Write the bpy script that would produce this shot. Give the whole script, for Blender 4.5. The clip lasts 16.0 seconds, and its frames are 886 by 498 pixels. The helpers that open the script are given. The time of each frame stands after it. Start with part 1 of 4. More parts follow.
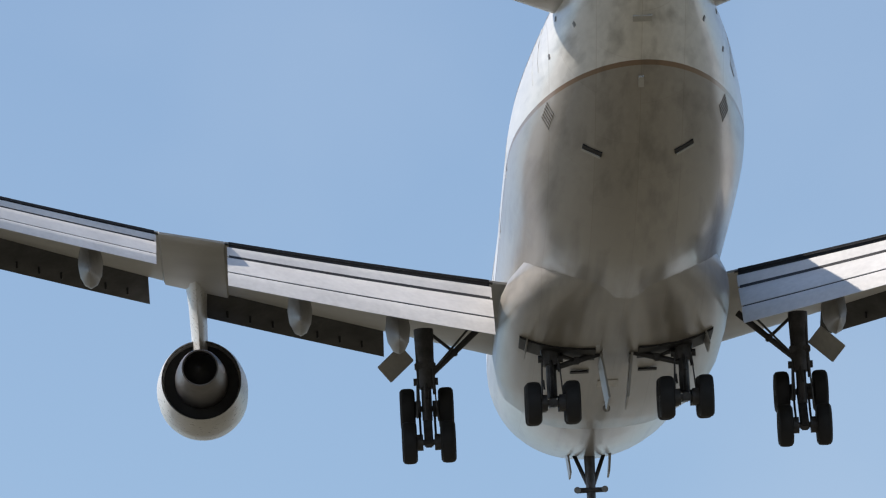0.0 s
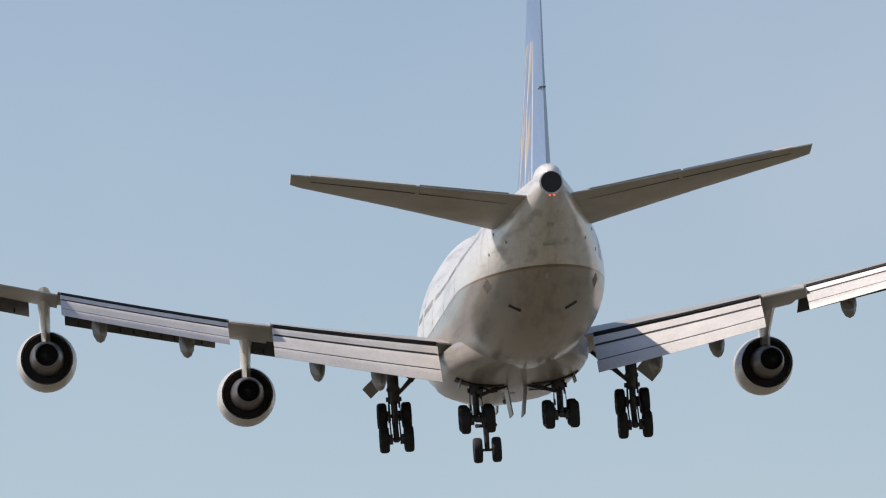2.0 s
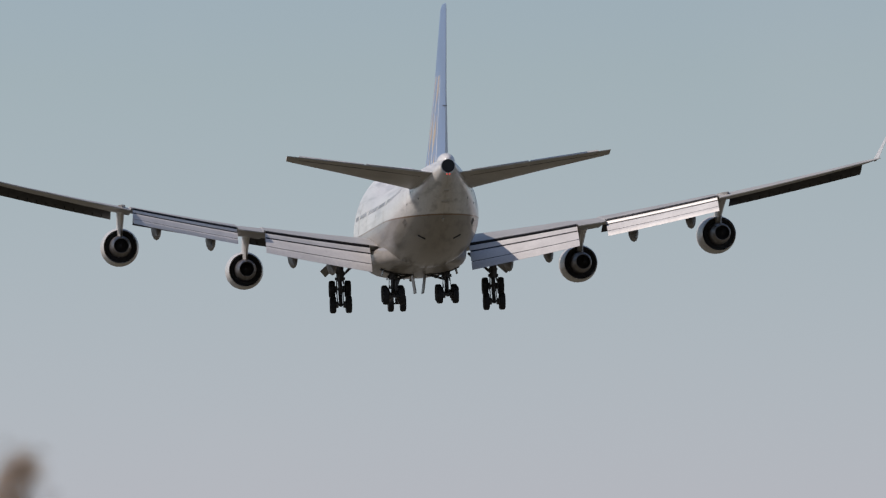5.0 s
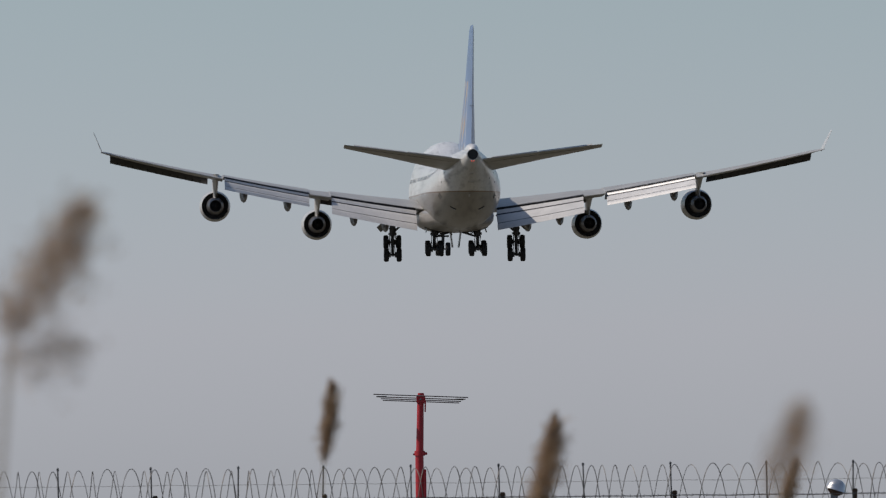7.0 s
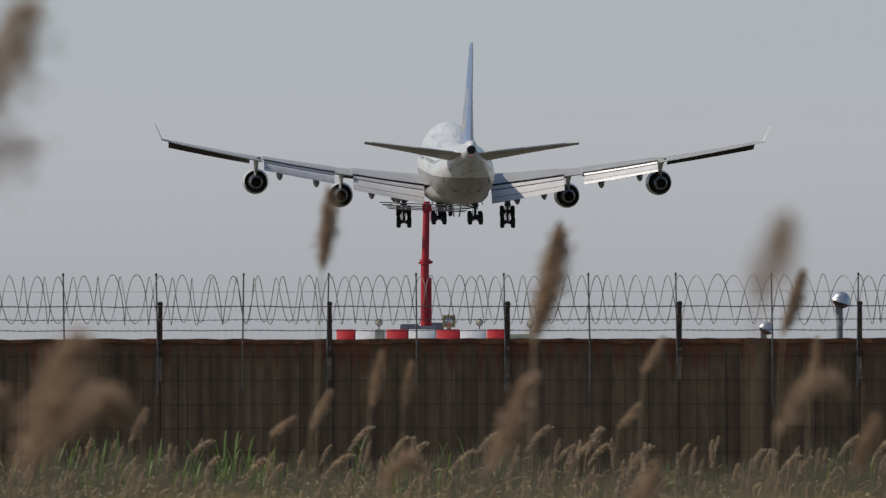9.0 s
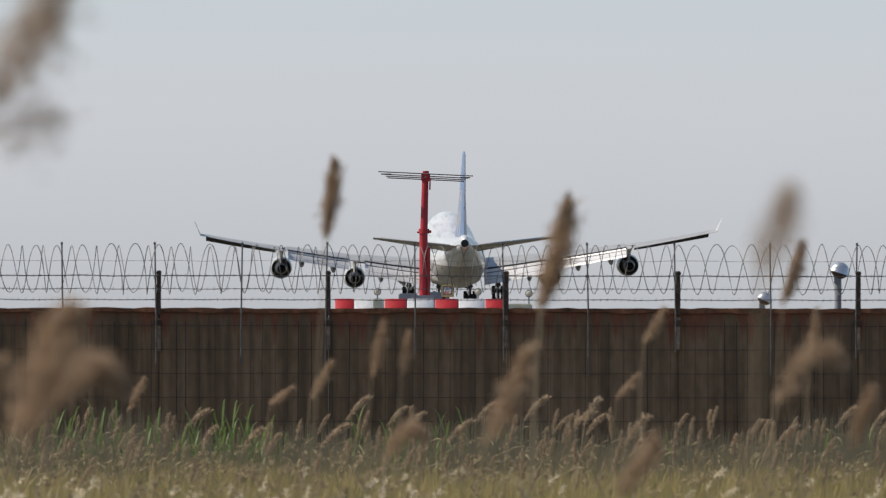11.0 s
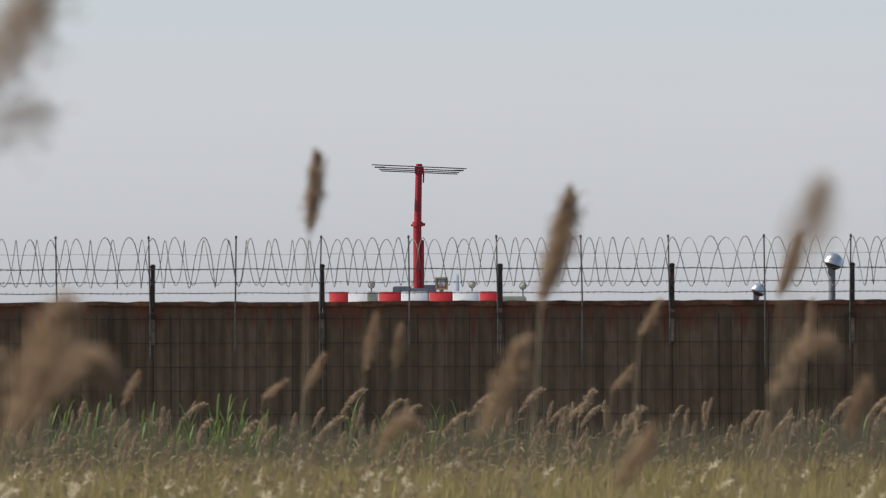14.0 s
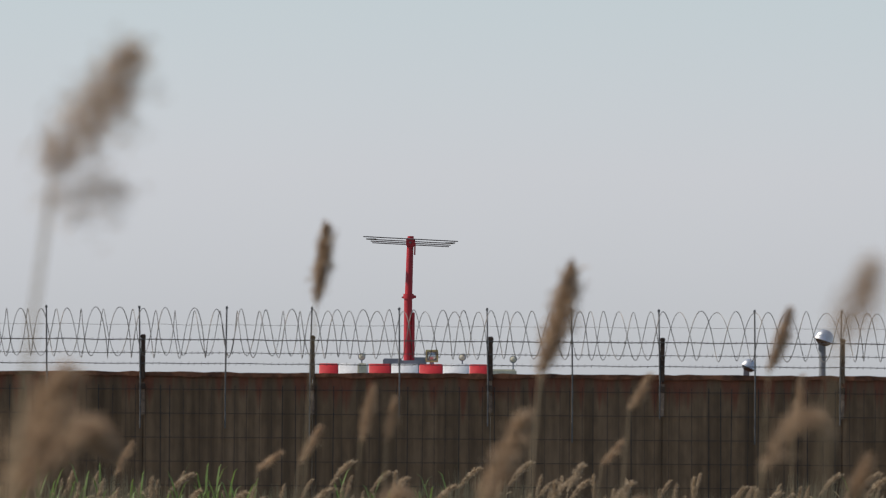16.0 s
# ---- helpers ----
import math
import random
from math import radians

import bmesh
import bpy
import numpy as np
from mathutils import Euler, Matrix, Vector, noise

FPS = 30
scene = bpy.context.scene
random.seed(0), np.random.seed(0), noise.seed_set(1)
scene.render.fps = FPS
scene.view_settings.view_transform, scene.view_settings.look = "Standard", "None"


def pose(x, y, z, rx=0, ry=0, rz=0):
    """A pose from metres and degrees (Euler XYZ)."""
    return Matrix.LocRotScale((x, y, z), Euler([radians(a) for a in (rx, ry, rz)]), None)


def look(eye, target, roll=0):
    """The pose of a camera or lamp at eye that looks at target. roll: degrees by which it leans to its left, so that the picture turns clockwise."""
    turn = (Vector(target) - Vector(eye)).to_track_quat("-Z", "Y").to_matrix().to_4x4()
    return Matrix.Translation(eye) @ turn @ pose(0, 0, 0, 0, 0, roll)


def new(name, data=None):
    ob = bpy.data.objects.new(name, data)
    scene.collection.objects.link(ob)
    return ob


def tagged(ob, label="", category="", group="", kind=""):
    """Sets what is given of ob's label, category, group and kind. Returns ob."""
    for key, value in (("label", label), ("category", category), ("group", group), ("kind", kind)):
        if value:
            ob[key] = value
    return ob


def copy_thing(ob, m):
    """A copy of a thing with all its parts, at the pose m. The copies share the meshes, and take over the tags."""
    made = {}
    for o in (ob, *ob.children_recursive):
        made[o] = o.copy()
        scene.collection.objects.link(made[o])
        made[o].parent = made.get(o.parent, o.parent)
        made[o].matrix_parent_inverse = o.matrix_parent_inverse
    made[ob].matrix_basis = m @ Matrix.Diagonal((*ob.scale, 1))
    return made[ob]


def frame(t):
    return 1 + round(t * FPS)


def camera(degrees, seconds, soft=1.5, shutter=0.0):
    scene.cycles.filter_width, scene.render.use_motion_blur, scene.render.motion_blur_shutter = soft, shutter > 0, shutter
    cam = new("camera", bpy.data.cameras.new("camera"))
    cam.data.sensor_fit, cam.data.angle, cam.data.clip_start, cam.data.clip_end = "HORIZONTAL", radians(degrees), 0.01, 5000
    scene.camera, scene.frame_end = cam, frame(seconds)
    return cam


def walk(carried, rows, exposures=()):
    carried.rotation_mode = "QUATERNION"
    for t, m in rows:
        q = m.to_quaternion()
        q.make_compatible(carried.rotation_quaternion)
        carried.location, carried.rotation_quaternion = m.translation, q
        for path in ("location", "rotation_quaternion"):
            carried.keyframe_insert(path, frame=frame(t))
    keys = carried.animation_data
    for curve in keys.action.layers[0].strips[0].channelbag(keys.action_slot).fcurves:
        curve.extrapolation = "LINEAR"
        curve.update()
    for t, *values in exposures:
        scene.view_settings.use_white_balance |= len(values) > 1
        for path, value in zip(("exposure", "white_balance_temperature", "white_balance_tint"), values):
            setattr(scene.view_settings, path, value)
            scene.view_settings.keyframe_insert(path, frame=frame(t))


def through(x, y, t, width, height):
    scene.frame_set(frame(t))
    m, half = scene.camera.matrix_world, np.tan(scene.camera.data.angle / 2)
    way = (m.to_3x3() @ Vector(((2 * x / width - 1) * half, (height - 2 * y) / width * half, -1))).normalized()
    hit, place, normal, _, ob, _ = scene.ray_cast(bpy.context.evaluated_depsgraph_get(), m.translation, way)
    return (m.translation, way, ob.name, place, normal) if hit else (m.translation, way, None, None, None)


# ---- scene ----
EYE = 1.7


def turned(x, y, z, yaw, pitch, roll):
    """A pose with y ahead: heading, nose-up and lean in degrees."""
    turn = Matrix.Rotation(radians(yaw), 4, "Z") @ Matrix.Rotation(radians(pitch), 4, "X") @ Matrix.Rotation(radians(roll), 4, "Y")
    return Matrix.Translation((x, y, z)) @ turn


# The camera stands in the reeds and follows the aircraft: seconds, heading, pitch, roll.
CAM = [
    (0.0, -0.461, 14.883, 2.874),
    (0.5, -0.049, 12.973, 2.593),
    (1.0, -0.166, 11.091, 2.325),
    (1.5, -0.503, 9.860, 2.778),
    (2.0, -0.328, 8.716, 2.726),
    (2.5, -0.418, 7.826, 1.933),
    (3.0, -0.447, 7.057, 1.609),
    (3.5, -0.474, 6.235, 1.464),
    (4.0, -0.527, 5.484, 1.256),
    (4.5, -0.622, 4.746, 0.914),
    (6.8, -0.166, 2.541, 0.665),
    (7.0, -0.151, 2.423, 0.615),
    (7.5, -0.103, 2.015, 0.364),
    (8.0, -0.134, 1.653, 0.158),
    (8.5, -0.141, 1.340, -0.030),
    (9.0, -0.101, 1.171, 0.064),
    (9.5, -0.141, 0.998, 0.005),
    (10.0, -0.096, 0.960, -0.053),
    (10.2, -0.107, 0.953, -0.063),
    (12.3, -0.084, 1.009, -0.097),
    (12.5, -0.051, 0.968, -0.097),
    (13.0, 0.018, 0.899, -0.008),
    (13.5, 0.034, 0.927, 0.079),
    (14.0, -0.150, 0.924, 0.179),
    (14.5, -0.197, 0.935, 0.302),
    (15.0, -0.133, 0.972, 0.072),
    (15.5, -0.130, 1.198, -0.149),
    (16.0, -0.208, 1.399, -0.387),
]

cam = camera(5.795, 16.0, 1.15)
cam.data.dof.use_dof = True
cam.data.dof.focus_distance = 300
cam.data.dof.aperture_fstop = 9
EXPOSURES = [(0, 0.55, 6500, 10), (1, 0.44, 6750, 12), (2, 0.26, 6950, 14.5), (3, -0.06, 6850, 15.5), (4.5, -0.2, 6700, 16.5), (7, -0.42, 6500, 12), (8.5, -0.42, 6550, 11),
             (9, -0.3, 6600, 10), (9.5, -0.15, 6600, 10), (10, 0.05, 6600, 10), (12.5, 0.16, 6650, 10), (16, 0.12, 6650, 10)]
walk(cam, [(t, turned(0, 0, EYE, yaw, pitch, roll) @ pose(0, 0, 0, 90)) for t, yaw, pitch, roll in CAM], EXPOSURES)

# ---- light ----
SUN = Vector((-0.67, 0.015, 0.72)).normalized()
world = bpy.data.worlds.new("sky")
scene.world = world
world.use_nodes = True
wn, wl = world.node_tree.nodes, world.node_tree.links
sky = wn.new("ShaderNodeTexSky")
sky.sky_type = "NISHITA"
sky.sun_disc = False
sky.sun_elevation = math.asin(SUN.z)
sky.sun_rotation = math.atan2(SUN.x, SUN.y)
sky.air_density, sky.dust_density, sky.ozone_density = 1.0, 0.6, 1.0
# thin high haze: a little whiter in soft patches, and never yellow at the horizon
cloud = wn.new("ShaderNodeTexNoise")
cloud.inputs["Scale"].default_value, cloud.inputs["Detail"].default_value = 9.0, 4.0
veil = wn.new("ShaderNodeMapRange")
veil.inputs["From Min"].default_value, veil.inputs["From Max"].default_value = 0.48, 0.75
veil.inputs["To Min"].default_value, veil.inputs["To Max"].default_value = 0.0, 0.16
wl.new(cloud.outputs[0], veil.inputs[0])
split = wn.new("ShaderNodeSeparateColor")
wl.new(sky.outputs[0], split.inputs[0])
bluer = wn.new("ShaderNodeMath")
bluer.operation = "MULTIPLY"
bluer.inputs[1].default_value = 1.075
wl.new(split.outputs["Green"], bluer.inputs[0])
most = wn.new("ShaderNodeMath")
most.operation = "MAXIMUM"
wl.new(bluer.outputs[0], most.inputs[0]), wl.new(split.outputs["Blue"], most.inputs[1])
cap = wn.new("ShaderNodeMath")
cap.operation = "MULTIPLY"
cap.inputs[1].default_value = 0.955
wl.new(split.outputs["Green"], cap.inputs[0])
least = wn.new("ShaderNodeMath")
least.operation = "MINIMUM"
wl.new(cap.outputs[0], least.inputs[0]), wl.new(split.outputs["Red"], least.inputs[1])
join = wn.new("ShaderNodeCombineColor")
wl.new(least.outputs[0], join.inputs[0]), wl.new(split.outputs["Green"], join.inputs[1]), wl.new(most.outputs[0], join.inputs[2])
white = wn.new("ShaderNodeMix")
white.data_type = "RGBA"
white.inputs["B"].default_value = (6.0, 6.3, 6.6, 1)
wl.new(veil.outputs[0], white.inputs["Factor"]), wl.new(join.outputs[0], white.inputs["A"])
wl.new(white.outputs["Result"], wn["Background"].inputs["Color"])
wn["Background"].inputs["Strength"].default_value = 0.1
sun = new("sun", bpy.data.lights.new("sun", "SUN"))
sun.data.energy, sun.data.angle, sun.data.color = 3.8, radians(0.6), (1.0, 0.91, 0.80)
sun.matrix_world = look(SUN * 100, (0, 0, 0))

# ---- materials ----


def material(name, base, rough=0.6, metal=0.0, vary=0.15, scale=3.0, fine=40.0, bump=0.0, island=0.0, stretch=(1, 1, 1), tint=None):
    """Paint, metal or plant: two scales of noise over one base colour; island: change from piece to piece."""
    m = bpy.data.materials.new(name)
    m.use_nodes = True
    n, l = m.node_tree.nodes, m.node_tree.links
    p = n["Principled BSDF"]
    p.inputs["Metallic"].default_value = metal
    co = n.new("ShaderNodeTexCoord")
    mp = n.new("ShaderNodeMapping")
    mp.inputs["Scale"].default_value = stretch
    l.new(co.outputs["Object"], mp.inputs[0])
    total = None
    for s, w in ((scale, vary), (fine, vary * 0.6)):
        t = n.new("ShaderNodeTexNoise")
        t.inputs["Scale"].default_value = s
        t.inputs["Detail"].default_value = 4
        l.new(mp.outputs[0], t.inputs["Vector"])
        r = n.new("ShaderNodeMapRange")
        r.inputs["From Min"].default_value, r.inputs["From Max"].default_value = 0.3, 0.7
        r.inputs["To Min"].default_value, r.inputs["To Max"].default_value = 1 - w, 1 + w
        l.new(t.outputs[0], r.inputs[0])
        if total is None:
            total = r.outputs[0]
            coarse = t
        else:
            q = n.new("ShaderNodeMath")
            q.operation = "MULTIPLY"
            l.new(total, q.inputs[0]), l.new(r.outputs[0], q.inputs[1])
            total = q.outputs[0]
            grain = t
    if island:
        g = n.new("ShaderNodeNewGeometry")
        r = n.new("ShaderNodeMapRange")
        r.inputs["To Min"].default_value, r.inputs["To Max"].default_value = 1 - island, 1 + island
        l.new(g.outputs["Random Per Island"], r.inputs[0])
        q = n.new("ShaderNodeMath")
        q.operation = "MULTIPLY"
        l.new(total, q.inputs[0]), l.new(r.outputs[0], q.inputs[1])
        total = q.outputs[0]
    mix = n.new("ShaderNodeMix")
    mix.data_type = "RGBA"
    mix.blend_type = "MIX"
    mix.inputs["A"].default_value = (*base, 1)
    mix.inputs["B"].default_value = (*(tint or base), 1)
    if island and tint:
        l.new(g.outputs["Random Per Island"], mix.inputs["Factor"])
    else:
        l.new(coarse.outputs[0], mix.inputs["Factor"])
    v = n.new("ShaderNodeVectorMath")
    v.operation = "SCALE"
    l.new(mix.outputs["Result"], v.inputs[0]), l.new(total, v.inputs["Scale"])
    l.new(v.outputs[0], p.inputs["Base Color"])
    rr = n.new("ShaderNodeMapRange")
    rr.inputs["To Min"].default_value, rr.inputs["To Max"].default_value = max(rough - 0.1, 0.03), min(rough + 0.1, 1)
    l.new(grain.outputs[0], rr.inputs[0]), l.new(rr.outputs[0], p.inputs["Roughness"])
    if bump:
        b = n.new("ShaderNodeBump")
        b.inputs["Strength"].default_value, b.inputs["Distance"].default_value = 0.6, bump
        l.new(grain.outputs[0], b.inputs["Height"]), l.new(b.outputs[0], p.inputs["Normal"])
    return m


def paint_by_height(name, below, line, above, height, half, streak=0.12):
    """Livery: one colour under a waterline, a thin line on it, another above, with dirt drawn out along the body."""
    m = material(name, (1, 1, 1), 0.35, 0, streak, 0.35, 6.0, 0, 0, (1.0, 0.16, 1.0))
    n, l = m.node_tree.nodes, m.node_tree.links
    mix = next(q for q in n if q.bl_idname == "ShaderNodeMix")
    co = next(q for q in n if q.bl_idname == "ShaderNodeTexCoord")
    sep = n.new("ShaderNodeSeparateXYZ")
    l.new(co.outputs["Object"], sep.inputs[0])
    r = n.new("ShaderNodeMapRange")
    r.inputs["From Min"].default_value, r.inputs["From Max"].default_value = height - 4, height + 4
    l.new(sep.outputs["Z"], r.inputs[0])
    ramp = n.new("ShaderNodeValToRGB")
    ramp.color_ramp.interpolation = "CONSTANT"
    e = ramp.color_ramp.elements
    e[0].position, e[0].color = 0, (*below, 1)
    e[1].position, e[1].color = 0.5 - half / 8, (*line, 1)
    k = e.new(0.5 + half / 8)
    k.color = (*above, 1)
    l.new(r.outputs[0], ramp.inputs[0])
    # skin joints: long plates round the body
    swap = n.new("ShaderNodeCombineXYZ")
    l.new(sep.outputs["Y"], swap.inputs[0]), l.new(sep.outputs["X"], swap.inputs[1])
    plates = n.new("ShaderNodeTexBrick")
    plates.inputs["Scale"].default_value = 1.0
    plates.inputs["Brick Width"].default_value, plates.inputs["Row Height"].default_value = 4.2, 1.15
    plates.inputs["Mortar Size"].default_value, plates.inputs["Mortar Smooth"].default_value = 0.012, 0.3
    plates.inputs["Color1"].default_value, plates.inputs["Color2"].default_value = (1, 1, 1, 1), (0.93, 0.925, 0.91, 1)
    plates.inputs["Mortar"].default_value = (0.84, 0.82, 0.80, 1)
    l.new(swap.outputs[0], plates.inputs["Vector"])
    both = n.new("ShaderNodeVectorMath")
    both.operation = "MULTIPLY"
    l.new(ramp.outputs[0], both.inputs[0]), l.new(plates.outputs[0], both.inputs[1])
    # soot drawn along the belly behind the wheels
    soot = n.new("ShaderNodeTexNoise")
    soot.inputs["Scale"].default_value, soot.inputs["Detail"].default_value = 1.0, 6
    long = n.new("ShaderNodeMapping")
    long.inputs["Scale"].default_value = (1.9, 0.07, 1.9)
    l.new(co.outputs["Object"], long.inputs[0]), l.new(long.outputs[0], soot.inputs["Vector"])
    amount = n.new("ShaderNodeMapRange")
    amount.inputs["From Min"].default_value, amount.inputs["From Max"].default_value = 0.5, 0.72
    amount.inputs["To Min"].default_value, amount.inputs["To Max"].default_value = 1.0, 0.6
    l.new(soot.outputs[0], amount.inputs[0])
    under = n.new("ShaderNodeVectorMath")
    under.operation = "SCALE"
    l.new(both.outputs[0], under.inputs[0]), l.new(amount.outputs[0], under.inputs["Scale"])
    l.new(under.outputs[0], mix.inputs["A"]), l.new(under.outputs[0], mix.inputs["B"])
    # polished clear coat over slightly wavy skin
    p = n["Principled BSDF"]
    p.inputs["Coat Weight"].default_value, p.inputs["Coat Roughness"].default_value = 0.5, 0.16
    wave = n.new("ShaderNodeTexNoise")
    wave.inputs["Scale"].default_value, wave.inputs["Detail"].default_value = 0.9, 2
    wavy = n.new("ShaderNodeMapping")
    wavy.inputs["Scale"].default_value = (1.0, 0.55, 1.0)
    l.new(co.outputs["Object"], wavy.inputs[0]), l.new(wavy.outputs[0], wave.inputs["Vector"])
    b = n.new("ShaderNodeBump")
    b.inputs["Strength"].default_value, b.inputs["Distance"].default_value = 1.0, 0.02
    l.new(wave.outputs[0], b.inputs["Height"]), l.new(b.outputs[0], p.inputs["Coat Normal"])
    return m


WHITE = (0.74, 0.735, 0.72)
BELLY = (0.305, 0.283, 0.256)
M_BODY = paint_by_height("fuselage_paint", BELLY, (0.21, 0.125, 0.07), WHITE, 5.05, 0.05, 0.12)
M_BELLY = paint_by_height("belly_paint", BELLY, BELLY, BELLY, 20, 0.05, 0.2)
M_BELLY.node_tree.nodes["Principled BSDF"].inputs["Coat Weight"].default_value = 0.2
M_WING = material("wing_grey_paint", (0.38, 0.375, 0.36), 0.4, 0, 0.12, 0.5, 5)
# wing grey, darkened for the shade the flaps cast on their track fairings
M_CANOE = material("shaded_fairing_grey", (0.24, 0.235, 0.23), 0.45, 0, 0.2, 0.8, 6)
M_FLAP = material("flap_paint", (0.66, 0.65, 0.64), 0.35, 0, 0.1, 0.6, 6)
M_STAB = material("stabilizer_paint", (0.46, 0.45, 0.43), 0.4, 0, 0.12, 0.6, 6)
# near-black, also put in for the shade inside slots, wells and ducts
M_DARK = material("dark_metal_and_cavity_shade", (0.02, 0.02, 0.022), 0.6, 0.2, 0.3, 2, 12)
# leading edge flaps' inner side, coloured near-black for the shade under the wing
M_KRUEGER = material("shaded_leading_edge_flap_inside", (0.045, 0.045, 0.047), 0.6, 0.2, 0.35, 1.5, 9)
M_NACELLE = material("nacelle_paint", (0.54, 0.535, 0.52), 0.3, 0, 0.1, 0.6, 6)
M_CORE = material("hot_section_metal", (0.16, 0.15, 0.15), 0.42, 0.8, 0.2, 1.5, 12)
M_GEAR = material("landing_gear_steel", (0.07, 0.07, 0.075), 0.5, 0.3, 0.3, 3, 15)
M_TYRE = material("tyre_rubber", (0.013, 0.013, 0.015), 0.75, 0, 0.25, 3, 18)
M_RIM = material("wheel_rim_metal", (0.30, 0.30, 0.30), 0.45, 0.6, 0.2, 5, 20)
# glass coloured pale grey, for the bright sky it reflects at grazing angles
M_GLASS = material("cabin_window_sky_sheen_glass", (0.46, 0.47, 0.49), 0.15, 0, 0.1, 2, 10)
M_MARK = material("dark_lettering_paint", (0.17, 0.165, 0.17), 0.5, 0, 0.1, 3, 12)
M_FAINT = material("faint_lettering_paint", (0.23, 0.215, 0.20), 0.5, 0, 0.1, 3, 12)
M_TAIL_RED = material("red_tail_light_lens", (0.6, 0.04, 0.03), 0.3)
M_TAIL_RED.node_tree.nodes["Principled BSDF"].inputs["Emission Color"].default_value = (1, 0.12, 0.08, 1)
M_TAIL_RED.node_tree.nodes["Principled BSDF"].inputs["Emission Strength"].default_value = 1.0


def fin_paint():
    """Blue tail with gold and white arcs of a globe on its lower half."""
    m = material("tail_fin_paint", (0.15, 0.235, 0.40), 0.35, 0, 0.08, 0.4, 5)
    n, l = m.node_tree.nodes, m.node_tree.links
    mix = next(q for q in n if q.bl_idname == "ShaderNodeMix")
    co = next(q for q in n if q.bl_idname == "ShaderNodeTexCoord")
    sep = n.new("ShaderNodeSeparateXYZ")
    l.new(co.outputs["Object"], sep.inputs[0])

    def maths(op, a, b):
        q = n.new("ShaderNodeMath")
        q.operation = op
        for k, v in enumerate((a, b)):
            if isinstance(v, (int, float)):
                q.inputs[k].default_value = v
            else:
                l.new(v, q.inputs[k])
        return q.outputs[0]

    # white meridians of a globe before the rudder, with gold fields between them
    ahead = maths("ADD", maths("ADD", sep.outputs["Y"], maths("MULTIPLY", maths("ADD", sep.outputs["Z"], -7.9), 0.62)), 28.6)
    up = maths("MULTIPLY", maths("ADD", sep.outputs["Z"], -8.2), 0.15)
    round_ = maths("SQRT", maths("MAXIMUM", maths("SUBTRACT", 1.0, maths("MULTIPLY", up, up)), 0.02), 0)
    q = maths("DIVIDE", ahead, round_)
    step = maths("FRACT", maths("MULTIPLY", maths("ADD", q, -0.3), 0.48), 0)
    inside = maths("MULTIPLY", maths("GREATER_THAN", q, 0.3), maths("LESS_THAN", sep.outputs["Z"], 14.4))
    line = maths("MULTIPLY", maths("LESS_THAN", step, 0.10), inside)
    field = maths("MULTIPLY", maths("MULTIPLY", maths("GREATER_THAN", step, 0.42), maths("LESS_THAN", maths("FRACT", maths("ADD", maths("MULTIPLY", ahead, 0.5), maths("MULTIPLY", sep.outputs["Z"], 0.42)), 0), 0.5)), inside)
    gold = n.new("ShaderNodeMix")
    gold.data_type = "RGBA"
    gold.inputs["A"].default_value, gold.inputs["B"].default_value = (0.15, 0.235, 0.40, 1), (0.46, 0.34, 0.22, 1)
    l.new(field, gold.inputs["Factor"])
    col = n.new("ShaderNodeMix")
    col.data_type = "RGBA"
    col.inputs["B"].default_value = (0.72, 0.70, 0.66, 1)
    l.new(gold.outputs["Result"], col.inputs["A"])
    l.new(line, col.inputs["Factor"])
    l.new(col.outputs["Result"], mix.inputs["A"]), l.new(col.outputs["Result"], mix.inputs["B"])
    return m


M_FIN = fin_paint()

# ---- mesh tools ----


def part(name, bm, mat, parent=None, label="", smooth=True):
    me = bpy.data.meshes.new(name)
    bmesh.ops.recalc_face_normals(bm, faces=bm.faces)
    bm.to_mesh(me)
    bm.free()
    me.materials.append(mat)
    if smooth:
        for f in me.polygons:
            f.use_smooth = True
        me.set_sharp_from_angle(angle=radians(38))
    ob = new(name, me)
    ob.parent = parent
    if label:
        ob["label"] = label
    return ob


def loft(rings, closed=True, caps=True, bm=None):
    bm = bm or bmesh.new()
    vs = [[bm.verts.new(p) for p in r] for r in rings]
    k = len(rings[0])
    for a, b in zip(vs, vs[1:]):
        for i in range(k if closed else k - 1):
            j = (i + 1) % k
            bm.faces.new((a[i], a[j], b[j], b[i]))
    if caps:
        bm.faces.new(vs[0]), bm.faces.new(list(reversed(vs[-1])))
    return bm


def tube(p0, p1, r0, r1=None, n=12, bm=None):
    p0, p1 = Vector(p0), Vector(p1)
    r1 = r0 if r1 is None else r1
    q = (p1 - p0).to_track_quat("Z", "Y").to_matrix()
    ring = [Vector((math.cos(2 * math.pi * i / n), math.sin(2 * math.pi * i / n), 0)) for i in range(n)]
    return loft([[p0 + q @ (v * r0) for v in ring], [p1 + q @ (v * r1) for v in ring]], bm=bm)


def box(cx, cy, cz, sx, sy, sz, m=None, bm=None, bevel=0.0):
    bm = bm or bmesh.new()
    t = Matrix.Translation((cx, cy, cz)) @ (m or Matrix())
    made = bmesh.ops.create_cube(bm, size=1, matrix=t @ Matrix.Diagonal((sx, sy, sz, 1)))
    if bevel:
        edges = {e for v in made["verts"] for e in v.link_edges}
        bmesh.ops.bevel(bm, geom=list(edges), offset=bevel, segments=2, affect="EDGES")
    return bm


